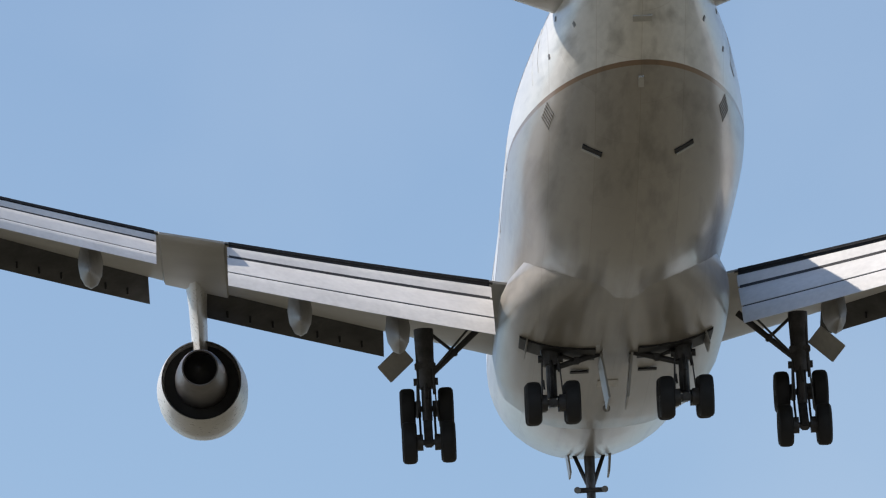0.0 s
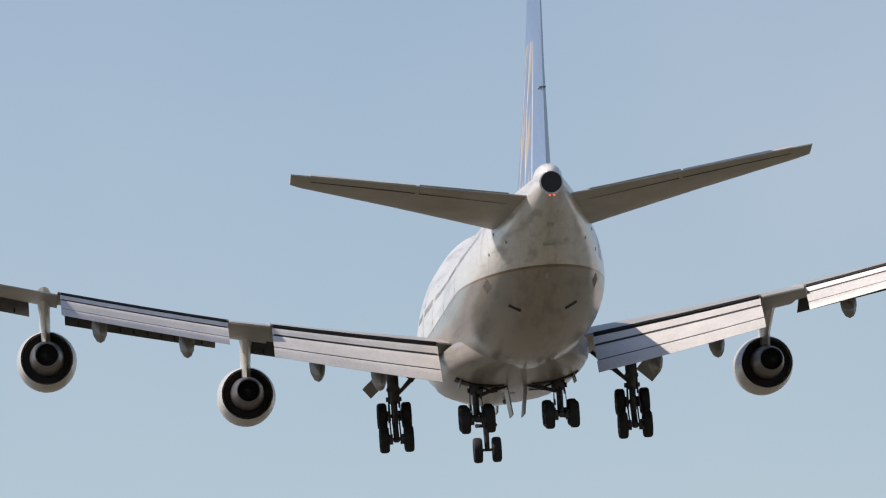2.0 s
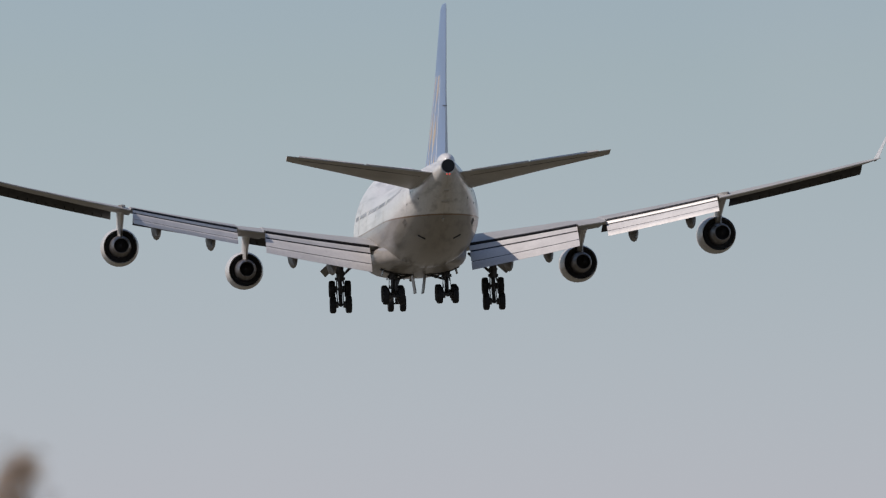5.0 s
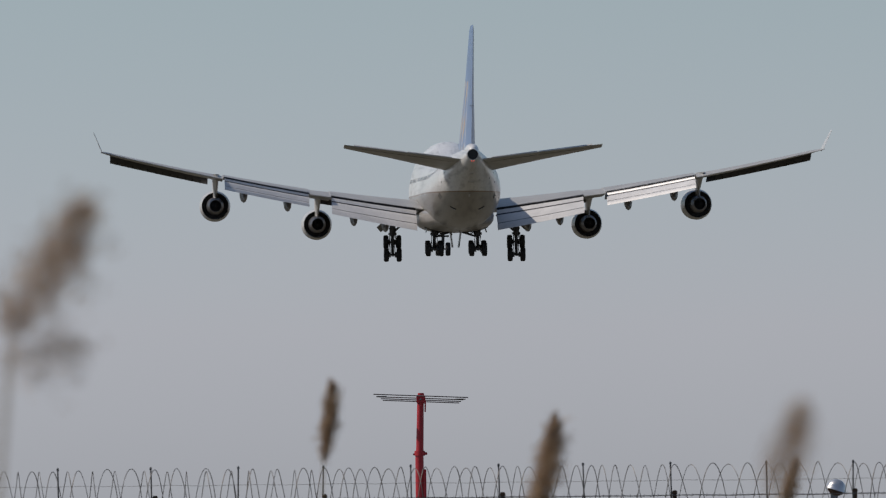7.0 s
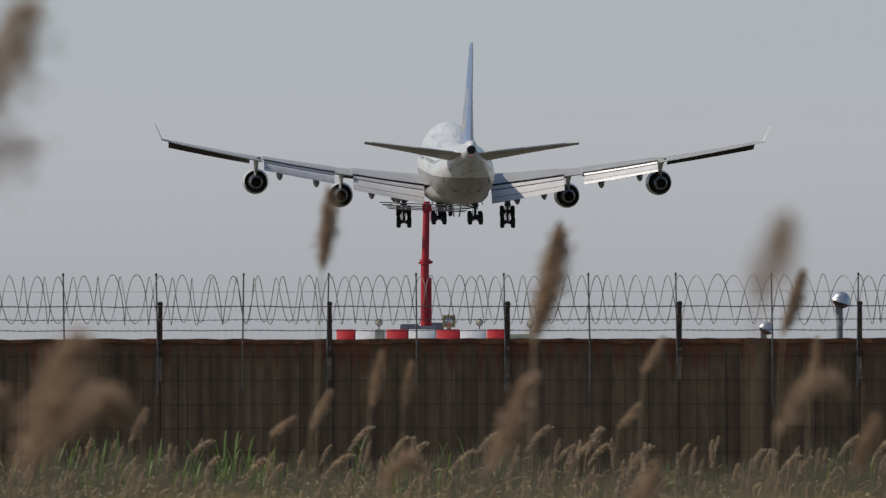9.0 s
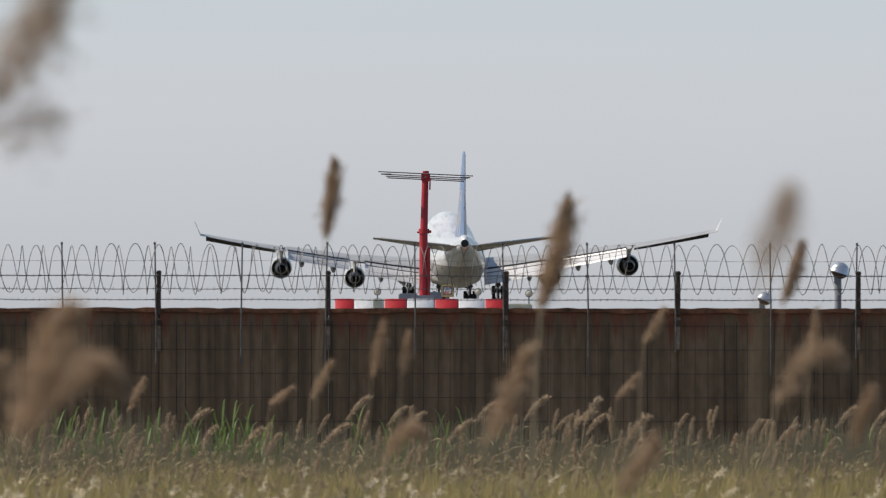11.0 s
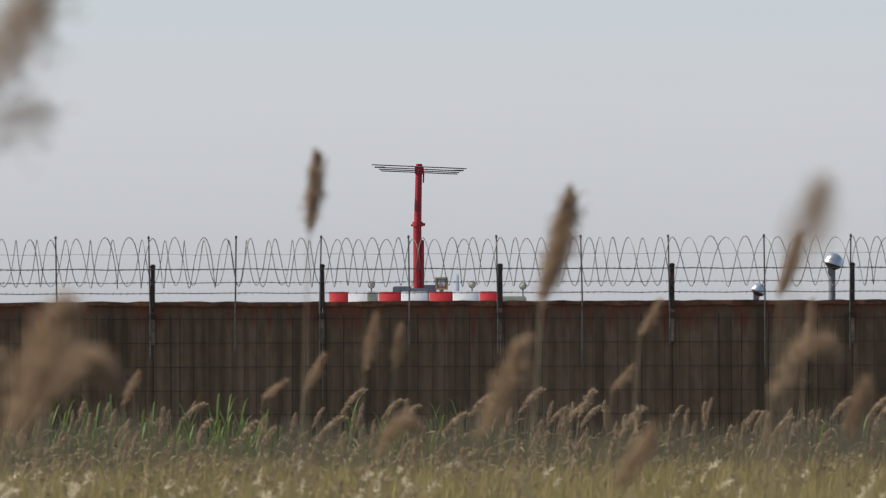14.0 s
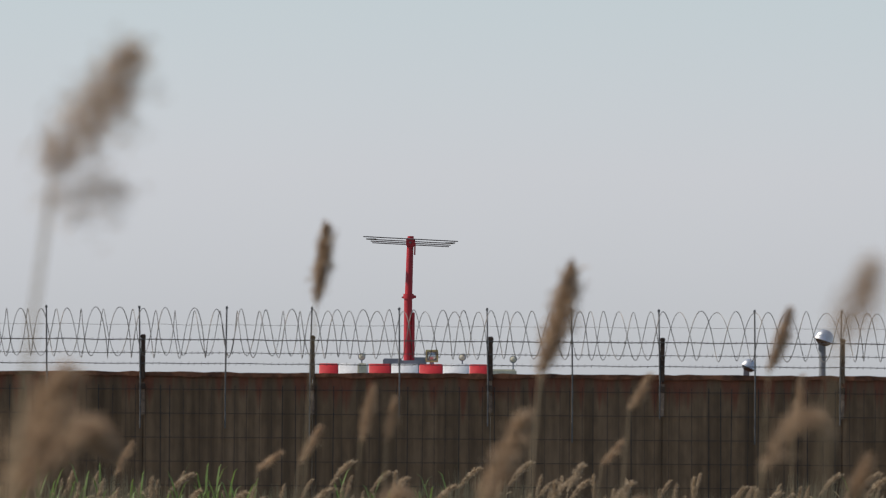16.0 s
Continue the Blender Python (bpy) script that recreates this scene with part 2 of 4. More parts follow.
def lathe(profile, at=(0, 0, 0), n=32, bm=None, turn=None, caps=True):
    """Rings about the y axis: (y, radius)."""
    rings = []
    for y, r in profile:
        ring = [Vector((r * math.cos(2 * math.pi * i / n), y, r * math.sin(2 * math.pi * i / n))) for i in range(n)]
        rings.append([(turn @ v if turn else v) + Vector(at) for v in ring])
    return loft(rings, caps=caps, bm=bm)


def smoothrow(table, s):
    """Values of a table of rows at s, eased by a cubic."""
    for a, b in zip(table, table[1:]):
        if a[0] <= s <= b[0]:
            i = table.index(a)
            p, q = table[max(i - 1, 0)], table[min(i + 2, len(table) - 1)]
            h = b[0] - a[0]
            u = (s - a[0]) / h
            out = []
            for k in range(1, len(a)):
                ma = (b[k] - p[k]) / max(b[0] - p[0], 1e-6) * h
                mb = (q[k] - a[k]) / max(q[0] - a[0], 1e-6) * h
                out.append((2 * u**3 - 3 * u**2 + 1) * a[k] + (u**3 - 2 * u**2 + u) * ma + (3 * u**2 - 2 * u**3) * b[k] + (u**3 - u**2) * mb)
            return out
    return list(table[-1][1:])


def empty(name, at=(0, 0, 0)):
    ob = new(name)
    ob.location = at
    return ob


# ---- the airliner ----
# Its space: x right, y ahead, z up from the wheels' standing ground; y is 33.4 m less the distance behind the nose.
MID = 33.4
BODY = [(0, 4.9, 0.04, 0.04, 0.04), (0.6, 4.85, 1.1, 0.9, 1.05), (2, 4.95, 2.0, 1.45, 2.1), (4, 5.05, 2.65, 1.95, 3.4), (7, 5.2, 3.05, 2.45, 4.5),
        (10, 5.2, 3.2, 2.8, 4.85), (14, 5.2, 3.25, 3.1, 4.85), (21, 5.2, 3.25, 3.25, 4.75), (26, 5.2, 3.25, 3.25, 4.1), (30, 5.2, 3.25, 3.25, 3.5), (33, 5.2, 3.25, 3.25, 3.27),
        (48, 5.2, 3.25, 3.25, 3.25), (52, 5.3, 3.15, 3.05, 3.2), (56, 5.7, 2.8, 2.75, 2.85), (60, 6.3, 2.25, 2.2, 2.35),
        (64, 7.1, 1.5, 1.5, 1.6), (67, 7.8, 0.85, 0.9, 0.85), (68.6, 8.12, 0.5, 0.52, 0.48)]


def body_point(s, ang):
    zc, w, hb, ht = smoothrow(BODY, s)
    c, d = math.cos(ang), math.sin(ang)
    return Vector((w * c, MID - s, zc + (ht if d > 0 else hb) * d))


def skin(s, ang, side):
    """A frame on the body's skin: x out of it, y ahead along it, z up."""
    p = body_point(s, ang)
    up = (body_point(s, ang + 0.03) - body_point(s, ang - 0.03)).normalized()
    fore = (body_point(s - 0.2, ang) - body_point(s + 0.2, ang)).normalized()
    p.x, up.x, fore.x = side * p.x, side * up.x, side * fore.x
    m = Matrix((fore.cross(up), fore, up)).transposed().to_4x4()
    m.translation = p
    return m


def wing_z(x):
    return 3.68 + 0.13 * (x - 3.45) + 0.0019 * (x - 3.45) ** 2


def rear_z(x):
    """Height of the fixed wing's rear edge, from which the flaps hang."""
    return wing_z(x) + (0.17 if x < 12 else 0.11 if x < 20.72 else 0.05)


def lead(x):
    return 19.0 + 0.885 * x


def trail(x):
    """The fixed wing's rear edge: short where flaps run out, whole elsewhere."""
    if x < 12.2:
        return 36.0 + 0.31 * (x - 3.45)
    return 38.7 + (x - 12.2) * 0.60


def foil(x, s0, s1, z1, thick, drop, side, n=10):
    """A wing section from the leading edge s0 to the rear edge s1, whose height is z1; drop: the nose lies that much higher."""
    top, low = [], []
    c = s1 - s0
    for i in range(n + 1):
        u = 0.5 - 0.5 * math.cos(math.pi * i / n)
        t = thick * 5 * (0.2969 * math.sqrt(u) - 0.126 * u - 0.3516 * u * u + 0.2843 * u**3 - 0.1015 * u**4)
        zc = z1 + drop * (1 - u)
        y = MID - (s0 + c * u)
        top.append(Vector((side * x, y, zc + t)))
        low.append(Vector((side * x, y, zc - t * 0.9)))
    low[-1].z -= 0.04
    return list(reversed(top)) + low[1:]


def panel(xa, xb, side, rows, thick, bm=None):
    """A flap panel between two spanwise places. rows: functions of x that give (s, z) along its chord, front to rear."""
    bm = bm or bmesh.new()
    rings = []
    for k in range(5):
        x = xa + (xb - xa) * k / 4
        pts = [r(x) for r in rows]
        up = [Vector((side * x, MID - s, z + thick * h)) for (s, z), h in zip(pts, (0.2, 1.0, 0.9, 0.1))]
        low = [Vector((side * x, MID - s, z - thick * h)) for (s, z), h in zip(pts, (0.3, 0.9, 0.5, 0.1))]
        rings.append(up + list(reversed(low)))
    return loft(rings, bm=bm)


def flap(parent, xa, xb, side, scale, taper):
    """Three slotted segments, each lower and steeper than the one before."""
    segs = [("fore_flap", 0.11, -0.20, 0.58, 43, 0.04), ("mid_flap", 0.62, -0.68, 1.42, 29.5, 0.075), ("aft_flap", 1.92, -1.44, 0.91, 39.5, 0.05)]
    for name, ds, dz, chord, ang, th in segs:
        ca, sa = math.cos(radians(ang)), math.sin(radians(ang))

        def row(u, ds=ds, dz=dz, chord=chord, ca=ca, sa=sa):
            def at(x):
                k = scale * (1 - taper * (x - xa))
                return (trail(x) + k * (ds + u * chord * ca), rear_z(x) + k * (dz - u * chord * sa))
            return at
        part(name, panel(xa, xb, side, [row(u) for u in (0, 0.15, 0.5, 1)], th), M_FLAP, parent)


def canoe(x, side, s0, length, tilt, low):
    """A flap track fairing: a boat-shaped pod that hangs with the flap."""
    t = Matrix.Rotation(radians(tilt), 3, "X")
    base = Vector((side * x, MID - s0, wing_z(x) - low))
    rings = []
    for i in range(9):
        u = i / 8
        r = 0.02 + math.sin(math.pi * min(1, u * 1.05 + 0.02) ** 0.8) ** 0.7 * 0.36 if 0 < i < 8 else 0.03
        ring = []
        for j in range(12):
            a = 2 * math.pi * j / 12
            ring.append(base + t @ Vector((0.95 * r * math.cos(a), -u * length, 1.9 * r * math.sin(a) - 0.38)))
        rings.append(ring)
    return loft(rings)


def make_engine(plane, x, s_end, z, side):
    """A turbofan with its nacelle, fan duct, core cowl and nozzle; y runs ahead from the core nozzle."""
    y0 = MID - s_end
    at = (side * x, y0, z)
    nac = part("engine", lathe([(2.4, 1.19), (3.2, 1.29), (4.4, 1.37), (5.6, 1.35), (6.3, 1.24), (6.55, 1.08), (6.4, 1.0), (5.6, 0.98), (4.0, 1.0), (2.6, 1.15), (2.4, 1.19)], at, 40, None, None, False), M_NACELLE, plane, "white turbofan nacelle")
    # shallow ring, near-black for the shade deep inside the duct
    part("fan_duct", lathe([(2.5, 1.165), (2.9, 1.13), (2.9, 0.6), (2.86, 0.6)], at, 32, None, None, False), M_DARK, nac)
    part("core_cowl", lathe([(3.0, 0.79), (2.2, 0.78), (1.2, 0.70), (0.5, 0.63), (0.0, 0.54), (0.0, 0.50), (0.4, 0.50)], at, 32), M_CORE, nac, "heat-stained bare metal core cowl")
    part("nozzle_inside", lathe([(0.38, 0.495), (0.30, 0.34), (0.12, 0.16), (-0.05, 0.03)], at, 24), M_DARK, nac)
    part("vent_plate", box(side * x, y0 + 3.1, z - 1.215, 0.22, 0.16, 0.03), M_DARK, nac)
    # strut up to the wing
    top = wing_z(x) + 0.25
    rings = []
    for u, (ya, yb, w) in ((0, (5.2, 1.6, 0.26)), (0.35, (4.6, 0.9, 0.24)), (0.7, (3.2, -1.6, 0.27)), (1, (2.2, -4.6, 0.34))):
        zz = z + 0.55 + (top - z - 0.55) * u
        rings.append([Vector((side * x + dx * w, y0 + ya + (yb - ya) * k, zz)) for dx, k in ((0, 0), (0.8, 0.08), (1, 0.4), (0.6, 0.85), (0, 1), (-0.6, 0.85), (-1, 0.4), (-0.8, 0.08))])
    part("engine_strut", loft(rings), M_NACELLE, nac)
    return nac


def make_wheel(parent, at):
    n = 28
    w = part("wheel", lathe([(-0.16, 0.33), (-0.21, 0.42), (-0.22, 0.53), (-0.17, 0.6), (-0.08, 0.622), (0.08, 0.622), (0.17, 0.6), (0.22, 0.53), (0.21, 0.42), (0.16, 0.33)], (0, 0, 0), n, None, Matrix.Rotation(radians(90), 3, "Z")), M_TYRE, parent)
    part("rim", lathe([(-0.17, 0.335), (-0.12, 0.3), (-0.12, 0.1), (-0.2, 0.09), (0.2, 0.09), (0.12, 0.1), (0.12, 0.3), (0.17, 0.335)], (0, 0, 0), 20, None, Matrix.Rotation(radians(90), 3, "Z")), M_RIM, w)
    w.location = at
    return w


def make_bogie(plane, x, s, zc, tilt, top, side, brace, low=1.55):
    """A four-wheel landing gear: strut, truck, axles, links, wheels."""
    y = MID - s
    bm = tube((x, y, zc + 0.15), (x, y, zc + 1.3), 0.15, 0.15)
    tube((x, y, zc + 1.1), (x, y + 0.05, top), 0.24, 0.29, 14, bm)
    box(x, y - 0.05, zc + 1.75, 0.62, 0.34, 0.2, None, bm, 0.03)
    tube((x - 0.3, y - 0.2, zc + 0.2), (x - 0.26, y - 0.22, zc + 1.2), 0.028, 0.028, 6, bm)
    tube((x + 0.32, y - 0.2, zc + 0.1), (x + 0.24, y - 0.2, zc + 1.1), 0.024, 0.024, 6, bm)
    tube((x - 0.36, y, zc + 1.3), (x + 0.36, y, zc + 1.3), 0.11, 0.11, 10, bm)
    tube((x + 0.24, y - 0.12, zc + 0.9), (x + 0.2, y - 0.12, top - 0.3), 0.05, 0.05, 8, bm)
    tube((x - 0.22, y - 0.1, zc + 0.4), (x - 0.24, y - 0.1, top - 0.9), 0.03, 0.03, 8, bm)
    gear = part("landing_gear", bm, M_GEAR, plane, "dark steel landing gear leg, extended")
    t = Matrix.Translation((x, y, zc)) @ Matrix.Rotation(radians(tilt), 4, "X")
    fwd = 0.735
    bm = box(0, 0, 0, 0.26, 1.75, 0.24, None, None, 0.04)
    for k in (-1, 1):
        tube((-0.62, k * fwd, 0), (0.62, k * fwd, 0), 0.09, 0.09, 10, bm)
        for q in (-1, 1):
            tube((q * 0.17, k * fwd, 0), (q * 0.36, k * fwd, 0), 0.24, 0.24, 14, bm)
            tube((q * 0.22, k * fwd * 0.9, -0.12), (q * 0.22, 0.1, -0.2), 0.035, 0.035, 6, bm)
    bm.transform(t)
    part("truck_beam", bm, M_GEAR, gear)
    bm = tube((x, y - 0.16, zc + 1.25), (x, y - 0.55, zc + 0.72), 0.06, 0.06, 8)
    tube((x, y - 0.55, zc + 0.72), (x, y - 0.14, zc + 0.2), 0.06, 0.06, 8, bm)
    part("torsion_link", bm, M_GEAR, gear)
    if brace:
        bm = tube((x, y, zc + low), brace, 0.085, 0.1, 10)
        tube((x + (brace[0] - x) * 0.15, y - 0.05, zc + 1.65), (x + (brace[0] - x) * 0.9, y - 0.25, brace[2] + 0.1), 0.035, 0.035, 8, bm)
        m = Vector((x, y, zc + low)).lerp(Vector(brace), 0.5)
        box(m.x, m.y, m.z, 0.2, 0.2, 0.22, None, bm, 0.03)
        tube(m, (x + (brace[0] - x) * 0.1, y + 0.1, top - 0.1), 0.05, 0.05, 8, bm)
        part("side_brace", bm, M_GEAR, gear)
    for k in (-1, 1):
        for q in (-1, 1):
            make_wheel(gear, t @ Vector((q * 0.565, k * fwd, 0)))
    return gear


def make_airliner():
    plane = empty("airliner")
    tagged(plane, "white four-engined jumbo jet with grey belly, flaps and wheels down", "aircraft")
    # body
    rings = []
    stations = [0, 0.15, 0.35, 0.6, 1, 1.5, 2, 3, 4, 5.5, 7, 8.5, 10, 12, 14, 17, 20, 22, 24, 26, 28, 30, 32, 34, 38, 42, 46, 48, 49, 50, 51, 52, 53, 54, 55, 56, 57, 58, 59, 60, 61, 62, 63, 64, 65, 66, 67, 67.6, 68.2, 68.6]
    n = 64
    for s in stations:
        rings.append([body_point(s, 2 * math.pi * i / n) for i in range(n)])
    # the tail cone's end turns inwards to the exhaust
    for s, k in ((68.62, 0.86), (68.5, 0.8)):
        c = Vector((0, MID - s, 8.12))
        rings.append([c + (body_point(68.6, 2 * math.pi * i / n) - Vector((0, MID - 68.6, 8.12))) * k for i in range(n)])
    body = part("fuselage", loft(rings), M_BODY, plane, "white upper body over a grey belly with a thin gold line")
    part("exhaust", lathe([(MID - 68.66, 0.44), (MID - 68.4, 0.42), (MID - 67.9, 0.28), (MID - 67.88, 0.02)], (0, 0, 8.13), 28), M_DARK, body, "black auxiliary power exhaust opening")
    b = bmesh.new()
    bmesh.ops.create_uvsphere(b, u_segments=28, v_segments=16, radius=1.0, matrix=Matrix.Translation((0, MID - 66.3, 8.42)) @ Matrix.Diagonal((0.62, 2.15, 0.66, 1)))
    for f in b.faces:
        f.smooth = True
    part("tail_fairing", b, M_BODY, body)
    for dx in (-0.09, 0.09):
        b = bmesh.new()
        bmesh.ops.create_uvsphere(b, u_segments=10, v_segments=6, radius=0.05, matrix=Matrix.Translation((dx, MID - 68.55, 7.58)))
        part("tail_light", b, M_TAIL_RED, body, "small red tail light")
    for s, dz, size in ((66.2, 0.0, (0.32, 0.3, 0.05)), (64.6, 0.0, (0.5, 0.25, 0.04)), (61.8, 0.0, (0.14, 0.5, 0.1))):
        p = body_point(s, radians(-90))
        tilt = math.atan2((body_point(s + 0.3, radians(-90)) - body_point(s - 0.3, radians(-90))).z, -0.6)
        part("tail_vent", box(p.x, p.y, p.z + dz, *size, Matrix.Rotation(tilt + math.pi, 4, "X")), M_STAB, body)
    for side in (-1, 1):
        for s, ang in ((62.5, -0.35), (60.8, 0.1), (59.6, -0.15)):
            port = part("static_port", box(0, 0, 0, 0.03, 0.16, 0.12), M_MARK, body)
            port.matrix_basis = skin(s, ang, side)
    # belly fairing between the wings
    rings = []
    for s, w, low in ((17.5, 1.6, 2.1), (19, 2.6, 1.9), (22, 3.2, 1.78), (26, 3.38, 1.72), (32, 3.4, 1.72), (36, 3.34, 1.74), (39, 3.15, 1.8), (42, 2.75, 1.88), (45, 2.1, 1.95), (47.5, 1.3, 2.02)):
        ring = []
        for i in range(28):
            a = 2 * math.pi * i / 28
            ring.append(Vector((w * abs(math.cos(a)) ** 0.75 * math.copysign(1, math.cos(a)), MID - s, 3.2 + (3.2 - low if math.sin(a) < 0 else 0.7) * abs(math.sin(a)) ** 0.8 * math.copysign(1, math.sin(a)))))
        rings.append(ring)
    fairing = part("wing_body_fairing", loft(rings), M_BELLY, plane)
    # wheel wells as flush dark patches in place of their shade, with their doors
    for side in (-1, 1):
        rings = []
        for x in (0.62, 1.0, 1.4, 1.8, 2.2, 2.55, 2.8):
            z = 3.2 - 1.465 * (1 - (x / 3.36) ** 2.667) ** 0.4 - 0.05
            rings.append([Vector((side * x, MID - 34.2, z)), Vector((side * x, MID - 36.1, z + 0.005)), Vector((side * x, MID - 36.1, z + 0.1)), Vector((side * x, MID - 34.2, z + 0.1))])
        part("wheel_well_shade", loft(rings), M_DARK, fairing, "flush dark patch for the shade of an open wheel well")
        part("gear_door", box(side * 0.36, MID - 34.2, 1.05, 0.06, 2.6, 1.35, Matrix.Rotation(radians(side * 8), 4, "Y"), None, 0.02), M_WING, fairing, "grey body gear door hanging open")
        part("outer_gear_door", box(side * 2.62, MID - 35.4, 1.95, 0.05, 1.6, 0.5, Matrix.Rotation(radians(side * -14), 4, "Y"), None, 0.02), M_WING, fairing)
        part("air_outlet", box(side * 1.0, MID - 32.0, 1.70, 0.55, 0.3, 0.05), M_DARK, fairing)
    part("belly_hatch", box(-0.1, MID - 29.5, 1.712, 0.6, 1.2, 0.02), M_STAB, fairing)
    part("belly_beacon", lathe([(0.14, 0.02), (0.1, 0.1), (-0.1, 0.12), (-0.14, 0.02)], (0, MID - 25, 1.62), 12), M_RIM, fairing)
    # outflow slots and registration bars under the rear body
    for side in (-1, 1):
        for name, s, ang, size, mat in (("outflow_slot", 57.7, 62, (0.56, 0.24, 0.05), M_DARK), ("outflow_slot_door", 57.55, 61.7, (0.54, 0.12, 0.08), M_WING)):
            a = radians(-90 + side * (90 - ang))
            p = body_point(s, a)
            e1 = (body_point(s, a + 0.02) - body_point(s, a - 0.02)).normalized()
            e2 = (body_point(s - 0.1, a) - body_point(s + 0.1, a)).normalized()
            m = Matrix((e1, e2, e1.cross(e2))).transposed().to_4x4()
            part(name, box(p.x, p.y, p.z, *size, m), mat, body)
        for i in range(6):
            a = radians(-90 + side * 63)
            p = body_point(57.9 - 0.2 * i, a)
            e1 = (body_point(57, a + 0.02) - body_point(57, a - 0.02)).normalized()
            e2 = (body_point(56.8, a) - body_point(57.2, a)).normalized()
            m = Matrix((e1, e2, e1.cross(e2))).transposed().to_4x4()
            part("registration_bar", box(p.x, p.y, p.z, 0.36, 0.10, 0.02, m), M_FAINT, body)
    # cabin windows
    wm = bmesh.new()
    bmesh.ops.create_cube(wm, size=1, matrix=Matrix.Diagonal((0.02, 0.24, 0.34, 1)))
    bmesh.ops.bevel(wm, geom=[e for e in wm.edges if abs(e.verts[0].co.x - e.verts[1].co.x) > 0.005], offset=0.08, segments=2, affect="EDGES")
    first = part("cabin_window", wm, M_GLASS, body)
    mesh = first.data
    bpy.data.objects.remove(first)
    for side in (-1, 1):
        for i in range(84):
            s = 12.0 + 0.56 * i
            if min(abs(s - d) for d in (17.0, 26.5, 37.5, 47.5, 57.5)) < 0.85:
                continue
            ang = math.asin(min(0.95, 1.25 / smoothrow(BODY, s)[3]))
            ob = new("cabin_window", mesh)
            ob.parent = body
            ob.matrix_basis = skin(s, ang, side)
        for s in (17.0, 26.5, 37.5, 47.5, 57.5):
            rings = []
            for ds in (-0.52, -0.5, 0.5, 0.52):
                out = 0.012 if abs(ds) < 0.51 else -0.01
                rings.append([skin(s + ds, a, side) @ Vector((out, 0, 0)) for a in (-0.08, 0.05, 0.2, 0.35, 0.5)])
            part("cabin_door", loft(rings, False, False), M_NACELLE, body)
    # wings
    for side in (-1, 1):
        rings = []
        for x in (1.5, 3.25, 6, 9, 11.15, 11.2, 13.0, 13.05, 16, 19, 20.7, 20.75, 24, 28, 30.6, 31.4):
            ext = 0.0
            if 11.2 <= x <= 13.0 or x >= 20.75:
                ext = 0.7 if x < 14 else 1.0
            s1 = trail(max(x, 1.5)) + ext
            s0 = lead(x)
            c = s1 - s0
            z1 = rear_z(x) - (0.12 if ext else 0)
            th = c * (0.105 - 0.0012 * x)
            tip = 0.5 if x > 31 else 1
            rings.append(foil(x, s0 + (0 if x < 31 else 0.7), s1, z1, th / 1.0 * 0.9 * tip, max(0.035 * c - 0.18, 0.02), side))
        wing = part("wing", loft(rings), M_WING, plane, "grey swept wing with raised winglet")
        flap(wing, 3.55, 11.1, side, 0.98, 0.026)
        flap(wing, 13.1, 20.6, side, 0.60, 0.012)
        # dark sheets that stand in for the shade seen through the flaps' slots
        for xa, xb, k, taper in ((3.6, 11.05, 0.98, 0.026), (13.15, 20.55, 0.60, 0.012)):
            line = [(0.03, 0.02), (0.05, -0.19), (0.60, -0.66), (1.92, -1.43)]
            part("slot_shade_sheet", panel(xa, xb, side, [lambda x, p=p, xa=xa, k=k, taper=taper: (trail(x) + k * (1 - taper * (x - xa)) * p[0], rear_z(x) + k * (1 - taper * (x - xa)) * p[1]) for p in line], 0.02), M_DARK, wing)
        # dark strips painted as the shade line along the spoiler edge, above the flaps
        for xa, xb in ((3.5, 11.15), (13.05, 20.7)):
            part("flap_gap_shade", panel(xa, xb, side, [lambda x, u=u: (trail(x) - 0.45 + 0.52 * u, rear_z(x) + 0.02 - 0.08 * u) for u in (0, 0.2, 0.6, 1)], 0.055), M_DARK, wing)
        for x, ln, low in ((6.3, 4.9, 0.72), (9.1, 4.7, 0.62), (15.0, 4.0, 0.38), (18.9, 3.7, 0.35)):
            part("flap_track_fairing", canoe(x, side, trail(x) - 2.3, ln * 0.88, 14, low), M_CANOE, wing)
        # leading edge flaps hang below the nose of the wing
        for xa, xb in ((6.6, 11.9), (13.5, 20.4), (22.0, 30.6)):
            k = 1.0 if xa < 21 else 0.95
            rows = [lambda x, u=u, k=k: (lead(x) + 0.75 - 1.65 * k * u, wing_z(x) + 0.035 * (trail(x) - lead(x)) + (-0.22 if k < 1.0 else -0.10 - 0.02 * max(0.0, x - 13.5)) - 0.95 * k * u + 0.2 * u * u) for u in (0, 0.35, 0.7, 1)]
            kr = part("leading_edge_flap", panel(xa, xb, side, rows, 0.07), M_KRUEGER, wing, "inner side of a lowered leading edge flap, darkened as in shade")
            cnt = int((xb - xa) / 0.62)
            for i in range(1, cnt):
                x = xa + (xb - xa) * i / cnt
                at, z = rows[2](x)
                part("flap_rib", box(side * x, MID - at - 0.14, z + 0.12, 0.06, 0.12, 0.55 * k, None, None, 0.01), M_DARK, kr)
        # winglet
        rings = []
        for u in (0, 0.12, 0.5, 1):
            x = 31.3 + 0.72 * u
            z = wing_z(31.4) - 0.08 + 1.65 * u
            s0 = lead(31.4) + 0.9 + 2.3 * u
            rings.append(foil(x, s0, s0 + 3.0 - 1.9 * u, z, 0.30 - 0.12 * u, 0, side, 6))
        part("winglet", loft(rings), M_NACELLE, wing)
        # engines
        make_engine(plane, 12.1, 30.9, 2.52, side)
        make_engine(plane, 21.32, 39.7, 4.12, side)
        # tail plane
        rings = []
        for x in (0.6, 3, 6.5, 10.45, 10.93):
            s0, s1 = 58.15 + 0.86 * x, 66.23 + 0.352 * x
